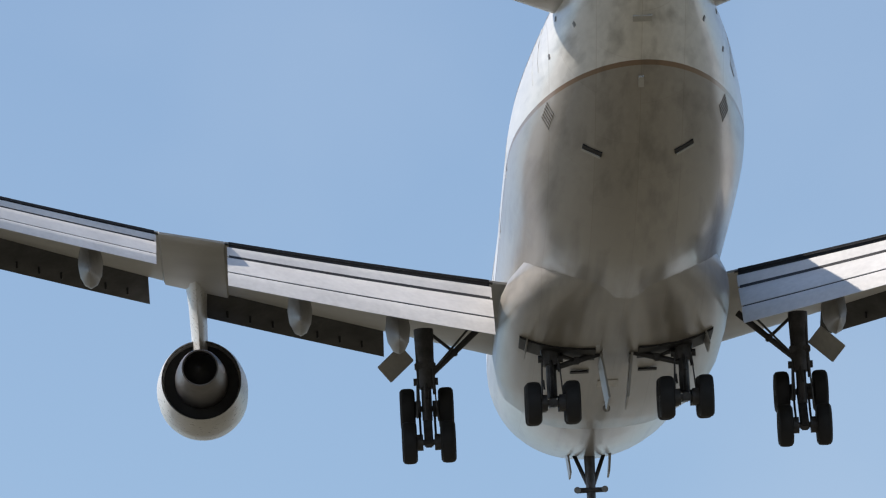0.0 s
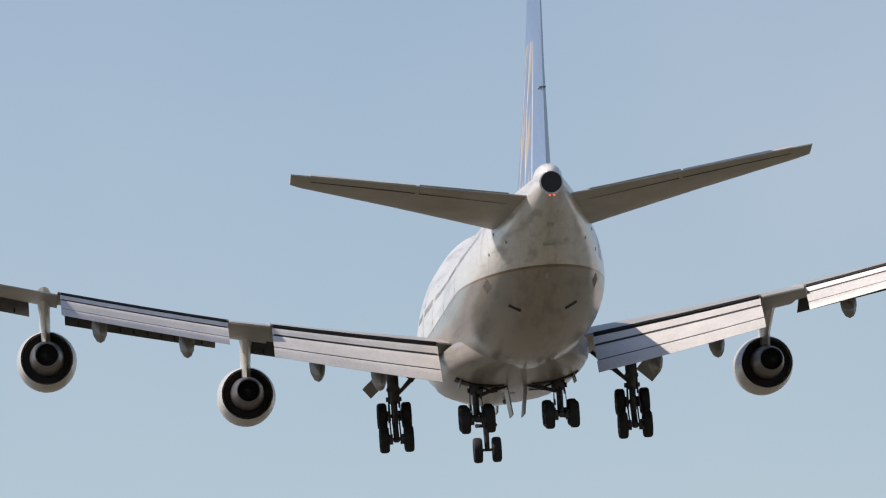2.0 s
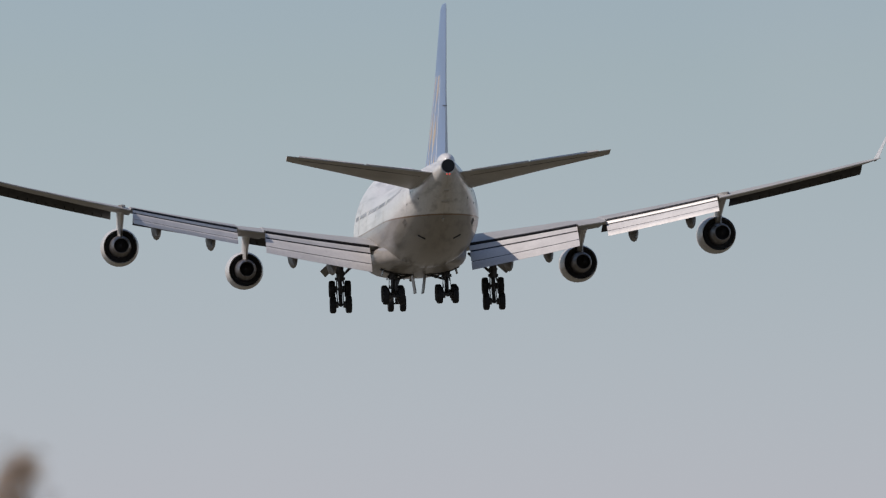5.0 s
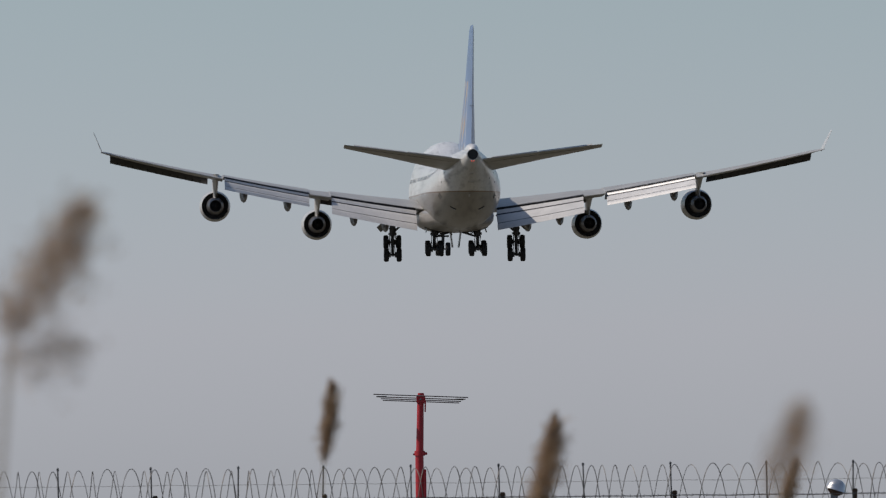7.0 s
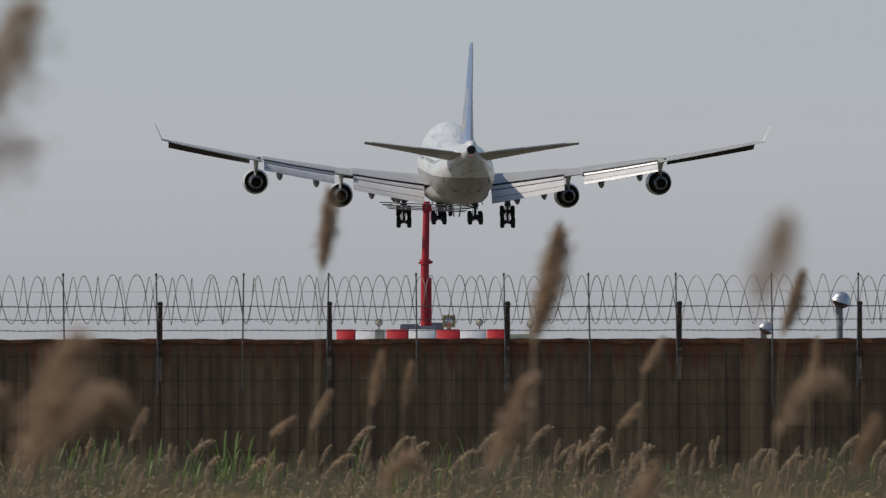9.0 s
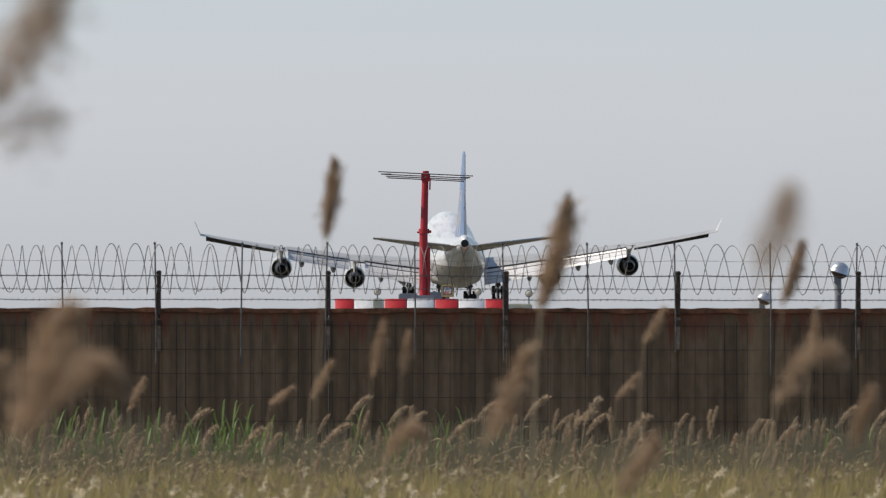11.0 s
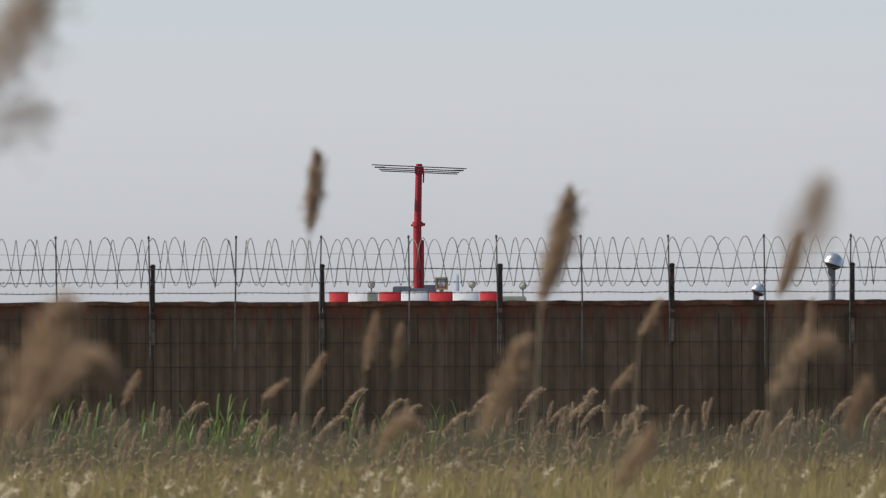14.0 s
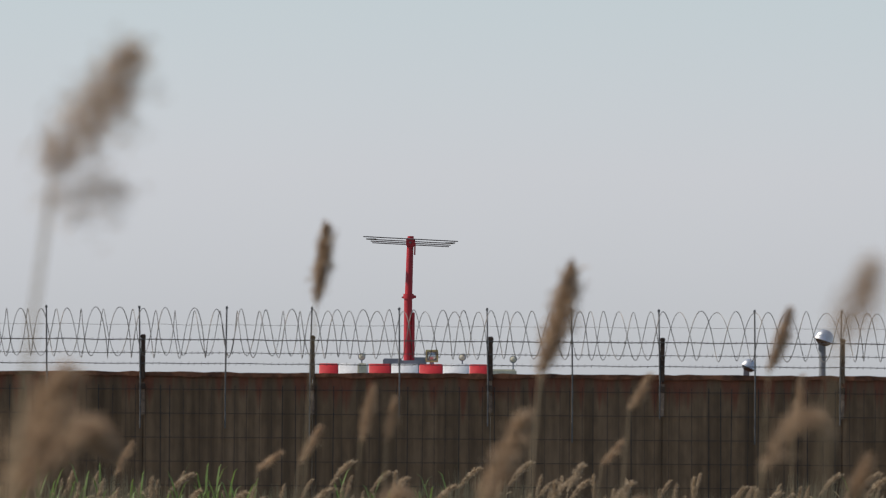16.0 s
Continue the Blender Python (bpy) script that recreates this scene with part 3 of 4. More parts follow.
            z1 = 7.67 + 0.118 * x
            c = s1 - s0
            rings.append(foil(x, s0 if x < 10.9 else s0 + 0.5, s1, z1, c * 0.09, -(0.135 - 0.004 * x) * c, side))
        stab = part("tailplane", loft(rings), M_STAB, plane, "beige-grey horizontal stabilizer")
        part("root_seal_plate", box(side * 1.92, MID - 60.3, 6.76, 0.05, 1.1, 0.5, Matrix.Rotation(radians(side * -24), 4, "Y") @ Matrix.Rotation(radians(-12), 4, "X"), None, 0.02), M_MARK, stab)
        for xa, xb in ((1.7, 5.5), (5.65, 10.1)):
            def mean(x, u):
                c = 8.0 - 0.525 * x
                w = 1.55 - 0.08 * x
                return (66.26 + 0.352 * x - w * (1 - u), 7.67 + 0.118 * x - (0.135 - 0.004 * x) * w * (1 - u) + (0.035 * u if x < 5.6 else 0.0))
            part("elevator", panel(xa, xb, side, [lambda x, u=u: mean(x, u) for u in (0, 0.25, 0.6, 1)], 0.15), M_STAB, stab)
            part("hinge_gap", panel(xa, xb, side, [lambda x, u=u: mean(x, u) for u in (-0.014, -0.01, -0.005, 0.0)], 0.152), M_MARK, stab)
    # fin
    rings = []
    for u, s0, s1, th in ((0, 51.5, 65.2, 0.78), (0.15, 54.4, 66.0, 0.64), (0.5, 59.6, 67.7, 0.38), (0.97, 66.3, 70.1, 0.18), (1, 67.0, 70.3, 0.10)):
        z = 7.9 + 11.15 * u
        c = s1 - s0
        ring = []
        for i in range(13):
            v = i / 12
            t = th * 10 * (0.2969 * math.sqrt(v) - 0.126 * v - 0.3516 * v * v + 0.2843 * v**3 - 0.1015 * v**4)
            ring.append((t, v))
        pts = [Vector((t, MID - s0 - c * v, z)) for t, v in ring] + [Vector((-t, MID - s0 - c * v, z)) for t, v in reversed(ring[1:-1])]
        rings.append(pts)
    fin = part("tail_fin", loft(rings), M_FIN, plane, "blue tail fin with gold arcs")
    part("rudder_joint", box(0, MID - 66.5, 12.3, 0.28, 1.3, 0.02), M_MARK, fin)
    # landing gear
    for side in (-1, 1):
        x = side * 5.5
        g = make_bogie(plane, x, 31.9, 0.34, 50, 3.2, side, (side * 3.75, MID - 31.6, 3.3), 1.35)
        part("gear_door", box(side * 6.35, MID - 31.2, 2.32, 0.95, 0.07, 0.66, Matrix.Rotation(radians(side * 42), 4, "Y") @ Matrix.Rotation(radians(30), 4, "X"), None, 0.02), M_STAB, g, "beige wing gear door tilted open")
        make_bogie(plane, side * 1.92, 35.3, 0.32, 7, 1.9, side, (side * 0.42, MID - 34.9, 1.8), 1.0)
    y = MID - 7.8
    bm = tube((0, y, 0.36), (0, y + 0.1, 3.2), 0.12, 0.19)
    tube((-0.5, y, 0.36), (0.5, y, 0.36), 0.07, 0.07, 10, bm)
    tube((0, y, 1.5), (-0.6, y + 0.5, 3.1), 0.075, 0.06, 8, bm)
    tube((0, y, 1.5), (0.6, y + 0.5, 3.1), 0.075, 0.06, 8, bm)
    tube((-0.42, y - 0.05, 1.55), (0.42, y - 0.05, 1.55), 0.09, 0.08, 8, bm)
    nose = part("nose_gear", bm, M_GEAR, plane, "dark steel nose landing gear, extended")
    for side in (-1, 1):
        make_wheel(nose, (side * 0.46, y, 0.36))
        part("gear_door", box(side * 0.66, y + 0.7, 2.55, 0.06, 1.6, 0.85, Matrix.Rotation(radians(side * 6), 4, "Y"), None, 0.02), M_WING, nose)
        part("taxi_light", lathe([(-0.08, 0.11), (0.0, 0.1), (0.1, 0.03)], (side * 0.44, y - 0.1, 1.55), 12), M_RIM, nose)
    return plane


airliner = make_airliner()

# ---- the ground ----
M_SOIL = material("grass_and_soil", (0.092, 0.080, 0.058), 0.95, 0, 0.35, 0.05, 2.0, 0, 0, (1, 1, 1), (0.080, 0.076, 0.050))


def ground_height(y):
    """Level reed field, a bank behind the wall that carries the approach lights, then a long fall to the runway."""
    stops = [(-1e5, 0), (154, 0), (165, 1.0), (232, 3.75), (300, 3.75), (430, 0.0), (1390, -5.5), (1e5, -5.5)]
    for (a, za), (b, zb) in zip(stops, stops[1:]):
        if a <= y <= b:
            u = (y - a) / (b - a)
            return za + (zb - za) * u


def make_ground():
    xs = [-4500, -1500, -400, -100, -40, -15, 0, 15, 40, 100, 400, 1500, 4500]
    ys = [-900, -200, -40, 0, 40, 80, 120, 154, 165, 195, 232, 260, 300, 340, 380, 430, 600, 900, 1200, 1390, 1700, 2500, 3500, 4900]
    bm = bmesh.new()
    grid = [[bm.verts.new((x, y, ground_height(y))) for x in xs] for y in ys]
    for a, b in zip(grid, grid[1:]):
        for i in range(len(xs) - 1):
            bm.faces.new((a[i], a[i + 1], b[i + 1], b[i]))
    ob = part("ground", bm, M_SOIL)
    return tagged(ob, "flat ground of dry grass and soil", "ground", kind="structure")


make_ground()

# ---- the wall with its fence ----
WALL_Y, WALL_TOP = 150, 3.227
# posts stand at uneven distances, with a thinner rod somewhere between
POSTS = [-22.5, -19.55, -16.5, -13.55, -10.55, -7.60, -4.58, -1.676, 1.374, 4.318, 7.407, 10.35, 13.4, 16.35, 19.4, 22.4]
RODS = [-21.1, -18.1, -15.05, -12.0, -9.1, -6.225, -3.167, -0.186, 2.777, 5.906, 8.85, 11.9, 14.9, 17.85, 20.9]


def wall_material():
    """Dark stained concrete: mottling, dark drips from the top, rust along the upper edge."""
    m = material("dark_stained_concrete", (0.275, 0.167, 0.088), 0.92, 0, 0.28, 0.9, 9.0, 0.006, 0, (1.0, 1.0, 0.35), (0.19, 0.125, 0.075))
    n, l = m.node_tree.nodes, m.node_tree.links
    scale = next(q for q in n if q.bl_idname == "ShaderNodeVectorMath")
    p = n["Principled BSDF"]
    co = next(q for q in n if q.bl_idname == "ShaderNodeTexCoord")
    geo = n.new("ShaderNodeNewGeometry")
    mp = n.new("ShaderNodeMapping")
    mp.inputs["Scale"].default_value = (4.6, 4.6, 0.09)
    l.new(geo.outputs["Position"], mp.inputs[0])
    drip = n.new("ShaderNodeTexNoise")
    drip.inputs["Scale"].default_value, drip.inputs["Detail"].default_value = 1.3, 5
    l.new(mp.outputs[0], drip.inputs["Vector"])
    sep = n.new("ShaderNodeSeparateXYZ")
    l.new(geo.outputs["Position"], sep.inputs[0])
    # rust reaches down by an uneven depth
    depth = n.new("ShaderNodeMapRange")
    depth.inputs["From Min"].default_value, depth.inputs["From Max"].default_value = 0.42, 0.75
    depth.inputs["To Min"].default_value, depth.inputs["To Max"].default_value = WALL_TOP - 0.10, WALL_TOP - 0.85
    l.new(drip.outputs[0], depth.inputs[0])
    diff = n.new("ShaderNodeMath")
    diff.operation = "SUBTRACT"
    l.new(sep.outputs["Z"], diff.inputs[0]), l.new(depth.outputs[0], diff.inputs[1])
    edge = n.new("ShaderNodeMapRange")
    edge.inputs["From Min"].default_value, edge.inputs["From Max"].default_value = -0.12, 0.22
    edge.inputs["To Max"].default_value = 0.95
    l.new(diff.outputs[0], edge.inputs[0])
    rust = n.new("ShaderNodeMix")
    rust.data_type = "RGBA"
    rust.inputs["B"].default_value = (0.19, 0.066, 0.036, 1)
    l.new(edge.outputs[0], rust.inputs["Factor"]), l.new(scale.outputs[0], rust.inputs["A"])
    # long water marks
    dark = n.new("ShaderNodeMapRange")
    dark.inputs["From Min"].default_value, dark.inputs["From Max"].default_value = 0.35, 0.62
    dark.inputs["To Min"].default_value, dark.inputs["To Max"].default_value = 0.6, 1.14
    l.new(drip.outputs[0], dark.inputs[0])
    out = n.new("ShaderNodeVectorMath")
    out.operation = "SCALE"
    l.new(rust.outputs["Result"], out.inputs[0]), l.new(dark.outputs[0], out.inputs["Scale"])
    l.new(out.outputs[0], p.inputs["Base Color"])
    return m


M_WALL = wall_material()
M_RUST = material("rusty_steel", (0.10, 0.052, 0.035), 0.88, 0.15, 0.5, 2.2, 14, 0.004, 0, (1, 1, 1), (0.33, 0.13, 0.06))
M_POST = material("dark_rusted_post", (0.10, 0.062, 0.042), 0.85, 0.2, 0.4, 5, 30)
M_FOOT = material("pale_rusty_steel", (0.30, 0.21, 0.15), 0.9, 0.1, 0.45, 7, 40)
M_ROD = material("galvanised_rod", (0.16, 0.155, 0.15), 0.6, 0.5, 0.3, 5, 30)
M_WIRE = material("weathered_wire", (0.15, 0.14, 0.13), 0.6, 0.5, 0.3, 5, 30)
M_MESHWIRE = material("dark_mesh_wire", (0.055, 0.046, 0.04), 0.75, 0.3, 0.3, 5, 30)


def make_wall():
    base = empty("wall", (0, WALL_Y, 0))
    tagged(base, "long dark stained concrete wall with rusty upper edge", "wall", kind="structure")
    rng = random.Random(5)
    for x0, x1 in zip(POSTS, POSTS[1:]):
        bm = box((x0 + x1) / 2, 0.12 + rng.uniform(-0.008, 0.008), (WALL_TOP - 0.06) / 2 - 0.1, x1 - x0 - 0.006, 0.22, WALL_TOP + 0.14, None, None, 0.012)
        part("wall_panel", bm, M_WALL, base)
        bm = bmesh.new()
        n = 14
        rings = []
        for i in range(n + 1):
            x = x0 + (x1 - x0) * i / n
            h = rng.uniform(-0.012, 0.014)
            rings.append([Vector((x, -0.03, WALL_TOP - 0.075 + rng.uniform(-0.02, 0.02))), Vector((x, 0.27, WALL_TOP - 0.07)), Vector((x, 0.27, WALL_TOP + h)), Vector((x, -0.03, WALL_TOP + h))])
        part("wall_cap", loft(rings, bm=bm), M_RUST, base, "uneven rusty steel edge on the wall")
    return base


make_wall()


def strand(points, r, sides=5, bm=None):
    """A thin wire along a row of points."""
    rings = []
    for i, p in enumerate(points):
        d = (points[min(i + 1, len(points) - 1)] - points[max(i - 1, 0)]).normalized()
        a = d.orthogonal().normalized()
        b = d.cross(a)
        rings.append((p, a, b))
    out, ref = [], None
    for p, a, b in rings:
        if ref is not None:
            d = a.cross(b)
            a = (ref - d * ref.dot(d)).normalized()
            b = d.cross(a)
        ref = a
        out.append([p + (a * math.cos(2 * math.pi * j / sides) + b * math.sin(2 * math.pi * j / sides)) * r for j in range(sides)])
    return loft(out, bm=bm)


def make_fence():
    base = empty("security_fence", (0, WALL_Y, 0))
    tagged(base, "dark posts, barbed wires and razor wire coil along the wall", "fence")
    rng = random.Random(11)
    fy = -0.06
    for x in POSTS:
        bm = box(x, fy, WALL_TOP + 0.26, 0.075, 0.06, 0.76, Matrix.Rotation(radians(rng.uniform(-0.8, 0.8)), 4, "Y"), None, 0.008)
        box(x, fy - 0.01, WALL_TOP + 0.60, 0.09, 0.09, 0.05, None, bm, 0.008)
        box(x - 0.02, fy - 0.03, WALL_TOP - 0.25, 0.12, 0.03, 0.10, None, bm, 0.005)
        part("post", bm, M_POST, base)
        part("post_foot", box(x - 0.01, fy + 0.02, WALL_TOP - 0.34 - rng.uniform(0, 0.2), 0.085, 0.025, 0.55, Matrix.Rotation(radians(rng.uniform(-1.5, 1.5)), 4, "Y"), None, 0.006), M_FOOT, base, "pale rusty foot of a post")
    for xr in [x - 0.045 for x in POSTS] + RODS:
        lean = rng.uniform(-0.03, 0.03)
        bm = tube((xr, fy - 0.04, WALL_TOP - rng.uniform(0.7, 1.5)), (xr, fy - 0.04, WALL_TOP - 0.1), 0.013, 0.013, 6)
        tube((xr, fy - 0.04, WALL_TOP - 0.1), (xr + lean, fy - 0.03, WALL_TOP + 1.13), 0.015, 0.013, 6, bm)
        box(xr + lean, fy - 0.03, WALL_TOP + 1.10, 0.04, 0.03, 0.035, None, bm)
        part("rod", bm, M_ROD, base)
    xa, xb = POSTS[0], POSTS[-1]
    # barbed wires
    for h, r in ((0.155, 0.007), (0.34, 0.006), (0.565, 0.009), (0.82, 0.003)):
        pts = []
        n = int((xb - xa) / 0.5)
        for i in range(n + 1):
            x = xa + (xb - xa) * i / n
            u = (x - xa) / 1.5 % 1
            pts.append(Vector((x, fy - 0.06, WALL_TOP + h - 0.018 * math.sin(math.pi * u) + rng.uniform(-0.004, 0.004))))
        bm = strand(pts, r)
        if r > 0.005:
            x = xa
            while x < xb:
                z = WALL_TOP + h - 0.012
                s = rng.uniform(-1, 1)
                tube((x - 0.012, fy - 0.06, z - 0.025), (x + 0.012 * s, fy - 0.06, z + 0.03), 0.0055, 0.003, 3, bm)
                x += rng.uniform(0.10, 0.14)
        part("barbed_wire", bm, M_WIRE, base)
    # razor coil: round tops, narrow feet, uneven turns; wider turns over the later bays
    for k, (x, end) in enumerate(zip(POSTS, POSTS[1:])):
        pts = []
        bay = end - x
        wide = k in (4, 8, 9)
        step = 24
        n_turns = 5 if k == 9 else 6 if wide else 7
        jit = [rng.uniform(-0.06, 0.06) for _ in range(n_turns + 1)]
        jit[0] = jit[-1] = 0
        aj = [rng.uniform(-0.02, 0.06) for _ in range(n_turns + 1)]
        aj[0] = aj[-1] = 0.02
        rj = [rng.uniform(-0.02, 0.02) for _ in range(n_turns + 1)]
        rj[0] = rj[-1] = 0
        for i in range(n_turns * step + 1):
            u = i / step
            q = min(int(u), n_turns - 1)
            w = u - q
            w = w * w * (3 - 2 * w)
            ang = 2 * math.pi * u
            a = aj[q] * (1 - w) + aj[q + 1] * w
            rad = 0.42 + rj[q] * (1 - w) + rj[q + 1] * w
            xx = x + bay * u / n_turns + jit[q] * (1 - w) + jit[q + 1] * w + a * math.sin(ang)
            pts.append(Vector((xx, fy - 0.06 + 0.36 * math.sin(ang), WALL_TOP + 0.665 + rad * math.cos(ang))))
        part("razor_coil", strand(pts, 0.007, 4), M_WIRE, base)
        # a second, stretched coil runs through the first
        pts = []
        turns2 = n_turns + (0 if wide else rng.choice((0, 1)))
        a2, f2 = rng.uniform(-0.04, 0.05), rng.uniform(0.38, 0.42)
        for i in range(turns2 * step + 1):
            u = i / step
            ang = 2 * math.pi * u + math.pi
            pts.append(Vector((x + bay * u / turns2 + a2 * math.sin(ang) + 0.04 * math.sin(2.3 * u + k), fy - 0.06 - 0.33 * math.sin(ang), WALL_TOP + 0.665 + f2 * math.cos(ang))))
        part("razor_coil", strand(pts, 0.0066, 4), M_WIRE, base)
        # wire mesh before the wall
        bm = bmesh.new()
        xs = x
        nx = 14
        for i in range(nx):
            xv = xs + bay * (i + 0.5) / nx + rng.uniform(-0.06, 0.06)
            t = rng.choice((0.006, 0.008, 0.009, 0.015))
            box(xv, fy - 0.02, (WALL_TOP - 0.2) / 2, t, 0.01, WALL_TOP - 0.25, Matrix.Rotation(radians(rng.uniform(-0.4, 0.4)), 4, "Y"), bm)
        for i in range(8):
            box(xs + bay / 2, fy - 0.008, WALL_TOP - 0.30 - 0.41 * i, bay, 0.01, 0.009, Matrix.Rotation(radians(rng.uniform(-0.12, 0.12)), 4, "Y"), bm)
        part("wire_mesh_panel", bm, M_MESHWIRE, base)
    return base


make_fence()

# ---- lights on the wall ----
M_SILVER = material("bare_aluminium", (0.75, 0.75, 0.74), 0.32, 0.85, 0.1, 6, 30)
M_GREYPAINT = material("grey_painted_steel", (0.27, 0.29, 0.31), 0.55, 0.2, 0.15, 4, 25)
M_LENS = material("lamp_glass", (0.25, 0.26, 0.27), 0.12, 0.2, 0.1, 6, 30)


def make_wall_light(x, z, size, pole, tilt):
    base = empty("perimeter_light", (x, WALL_Y + 0.36, ground_height(WALL_Y)))
    tagged(base, "silver domed floodlight on a grey pole behind the wall", "light", "perimeter lights")
    part("pole", tube((0, 0, 0), (0, 0, z - 0.05), pole, pole, 12), M_GREYPAINT, base)
    t = Matrix.Translation((0.06 * size, -0.05, z)) @ Matrix.Rotation(radians(tilt), 4, "Y")
    n = 20
    rings = []
    for u in range(7):
        a = math.pi / 2 * u / 6
        r = 0.5 * size * max(math.cos(a), 0.03) * (1 + 0.12 * (u == 0))
        rings.append([t @ Vector((r * 1.15 * math.cos(2 * math.pi * j / n), r * math.sin(2 * math.pi * j / n), 0.62 * size * math.sin(a))) for j in range(n)])
    part("dome", loft(rings), M_SILVER, base, "polished aluminium dome")
    rings = []
    for zz, r in ((0.0, 0.47), (-0.12, 0.42), (-0.24, 0.26), (-0.28, 0.04)):
        rings.append([t @ Vector((r * size * math.cos(2 * math.pi * j / n), r * size * math.sin(2 * math.pi * j / n), zz * size)) for j in range(n)])
    part("lens", loft(rings), M_POST, base, "dark underside")
    part("bracket", box(-0.02, -0.02, z - 0.10, 0.10, 0.10, 0.16, None, None, 0.01), M_GREYPAINT, base)
    return base


make_wall_light(7.075, 3.842, 0.31, 0.06, 18)
make_wall_light(5.79, 3.37, 0.245, 0.035, 24)

# ---- approach light platform behind the wall ----
PLAT_Y, PLAT_Z = 255.0, 3.75
M_RED = material("red_mast_paint", (0.42, 0.018, 0.028), 0.5, 0, 0.15, 2, 14)
M_REDPLASTIC = material("red_barrier_plastic", (0.55, 0.025, 0.03), 0.5, 0, 0.12, 3, 14)
M_WHITEPLASTIC = material("white_barrier_plastic", (0.72, 0.72, 0.72), 0.5, 0, 0.1, 3, 14)
M_CREAM = material("cream_concrete_block", (0.62, 0.58, 0.44), 0.8, 0, 0.12, 4, 20)
M_YELLOW = material("faded_yellow_paint", (0.55, 0.47, 0.2), 0.6, 0, 0.12, 4, 20)
M_ALU = material("antenna_aluminium", (0.20, 0.19, 0.19), 0.5, 0.6, 0.2, 4, 20)


def make_mast():
    x, top = -0.069, 8.296
    base = empty("antenna_mast", (x, PLAT_Y, PLAT_Z))
    tagged(base, "red steel antenna mast with thin horizontal rods on top", "antenna mast")
    h = top - PLAT_Z
    part("foot", box(0, 0, 0.46, 0.75, 0.7, 0.92, None, None, 0.03), M_GREYPAINT, base, "grey steel foot box")
    part("lower_pole", tube((-0.01, 0, 0.85), (-0.01, 0, 2.75), 0.125, 0.12, 16), M_RED, base)
    bm = box(0.14, -0.02, 1.6, 0.09, 0.16, 1.45, None, None, 0.015)
    tube((0.12, -0.1, 0.85), (0.14, -0.1, 2.3), 0.02, 0.02, 8, bm)
    part("cable_box", bm, M_RED, base)
    bm = tube((0, 0, 2.72), (0, 0, 2.86), 0.155, 0.155, 16)
    box(0.16, 0, 2.78, 0.12, 0.1, 0.08, None, bm, 0.01)
    box(-0.17, 0, 2.76, 0.06, 0.08, 0.05, None, bm, 0.01)
    part("collar", bm, M_RED, base)
    part("upper_pole", tube((0, 0, 2.8), (0.04, 0, h - 0.12), 0.11, 0.095, 16), M_RED, base)
    bm = box(0.05, 0, h - 0.18, 0.26, 0.26, 0.26, None, None, 0.03)
    tube((0.05, 0, h - 0.1), (0.05, 0, h + 0.0), 0.09, 0.09, 12, bm)
    tube((0.17, -0.08, h - 0.55), (0.18, -0.08, h - 0.2), 0.022, 0.022, 8, bm)
    part("head", bm, M_RED, base)
    part("boom", box(0.04, 0.4, h - 0.19, 0.06, 1.5, 0.05, None, None, 0.01), M_ALU, base)
    for i, (half, dy, dz) in enumerate(((1.38, -0.3, -0.09), (1.24, 0.1, -0.15), (1.17, 0.55, -0.19), (1.12, 1.0, -0.225))):
        bm = tube((0.05 - half, dy, h + dz + 0.045 * half), (0.05 + half, dy, h + dz - 0.045 * half), 0.018, 0.018, 6)
        part("antenna_rod", bm, M_ALU, base)
    for sx in (-1, 1):
        part("rod_end_clamp", box(0.05 + sx * 1.15, 0.1, h - 0.14 - sx * 0.05, 0.3, 0.5, 0.025, None, None, 0.005), M_ALU, base)
    return base


make_mast()


def make_barriers():
    names = "rwrwrwr"
    places = [-2.649, -2.078, -1.212, -0.559, 0.242, 0.944, 1.695, 2.234]
    for a, b, c in zip(places, places[1:], names):
        w = b - a - 0.02
        bm = bmesh.new()
        prof = [(-0.34, 0), (-0.34, 0.12), (-0.22, 0.45), (-0.03, 0.8), (0.03, 0.8), (0.22, 0.45), (0.34, 0.12), (0.34, 0)]
        rings = [[Vector((x, p, q)) for p, q in prof] for x in (-w / 2, -w / 2 + 0.03, w / 2 - 0.03, w / 2)]
        for p in (0, 3):
            for v in rings[p]:
                v.y *= 0.9
                v.z *= 0.97
        ob = part("barrier_block", loft(rings, bm=bm), M_REDPLASTIC if c == "r" else M_WHITEPLASTIC)
        ob.location = ((a + b) / 2, PLAT_Y - 2, PLAT_Z)
        tagged(ob, ("red" if c == "r" else "white") + " plastic barrier block in a row on the bank", "barrier", "barrier row")
    ob = part("concrete_block", box(0, 0, 0.33, 0.85, 0.4, 0.66, None, None, 0.04), M_CREAM)
    ob.location = (2.642, PLAT_Y - 2, PLAT_Z)
    tagged(ob, "low cream concrete block beside the barrier row", "block")
    ob = part("marker_box", box(0, 0, 0.4, 0.27, 0.25, 0.8, None, None, 0.03), M_CREAM)
    ob.location = (-1.392, PLAT_Y - 2.5, PLAT_Z)
    tagged(ob, "small faded cream-yellow box before the barriers", "box")
    for k, (x, w, h) in enumerate(((-0.530, 0.55, 0.99), (0.161, 0.62, 1.03))):
        ob = part("junction_box", box(0, 0, h / 2, w, 0.4, h, None, None, 0.03), M_GREYPAINT)
        ob.location = (x, PLAT_Y + 1.2, PLAT_Z)
        tagged(ob, "grey steel cable junction box by the mast", "box", "junction boxes")


make_barriers()


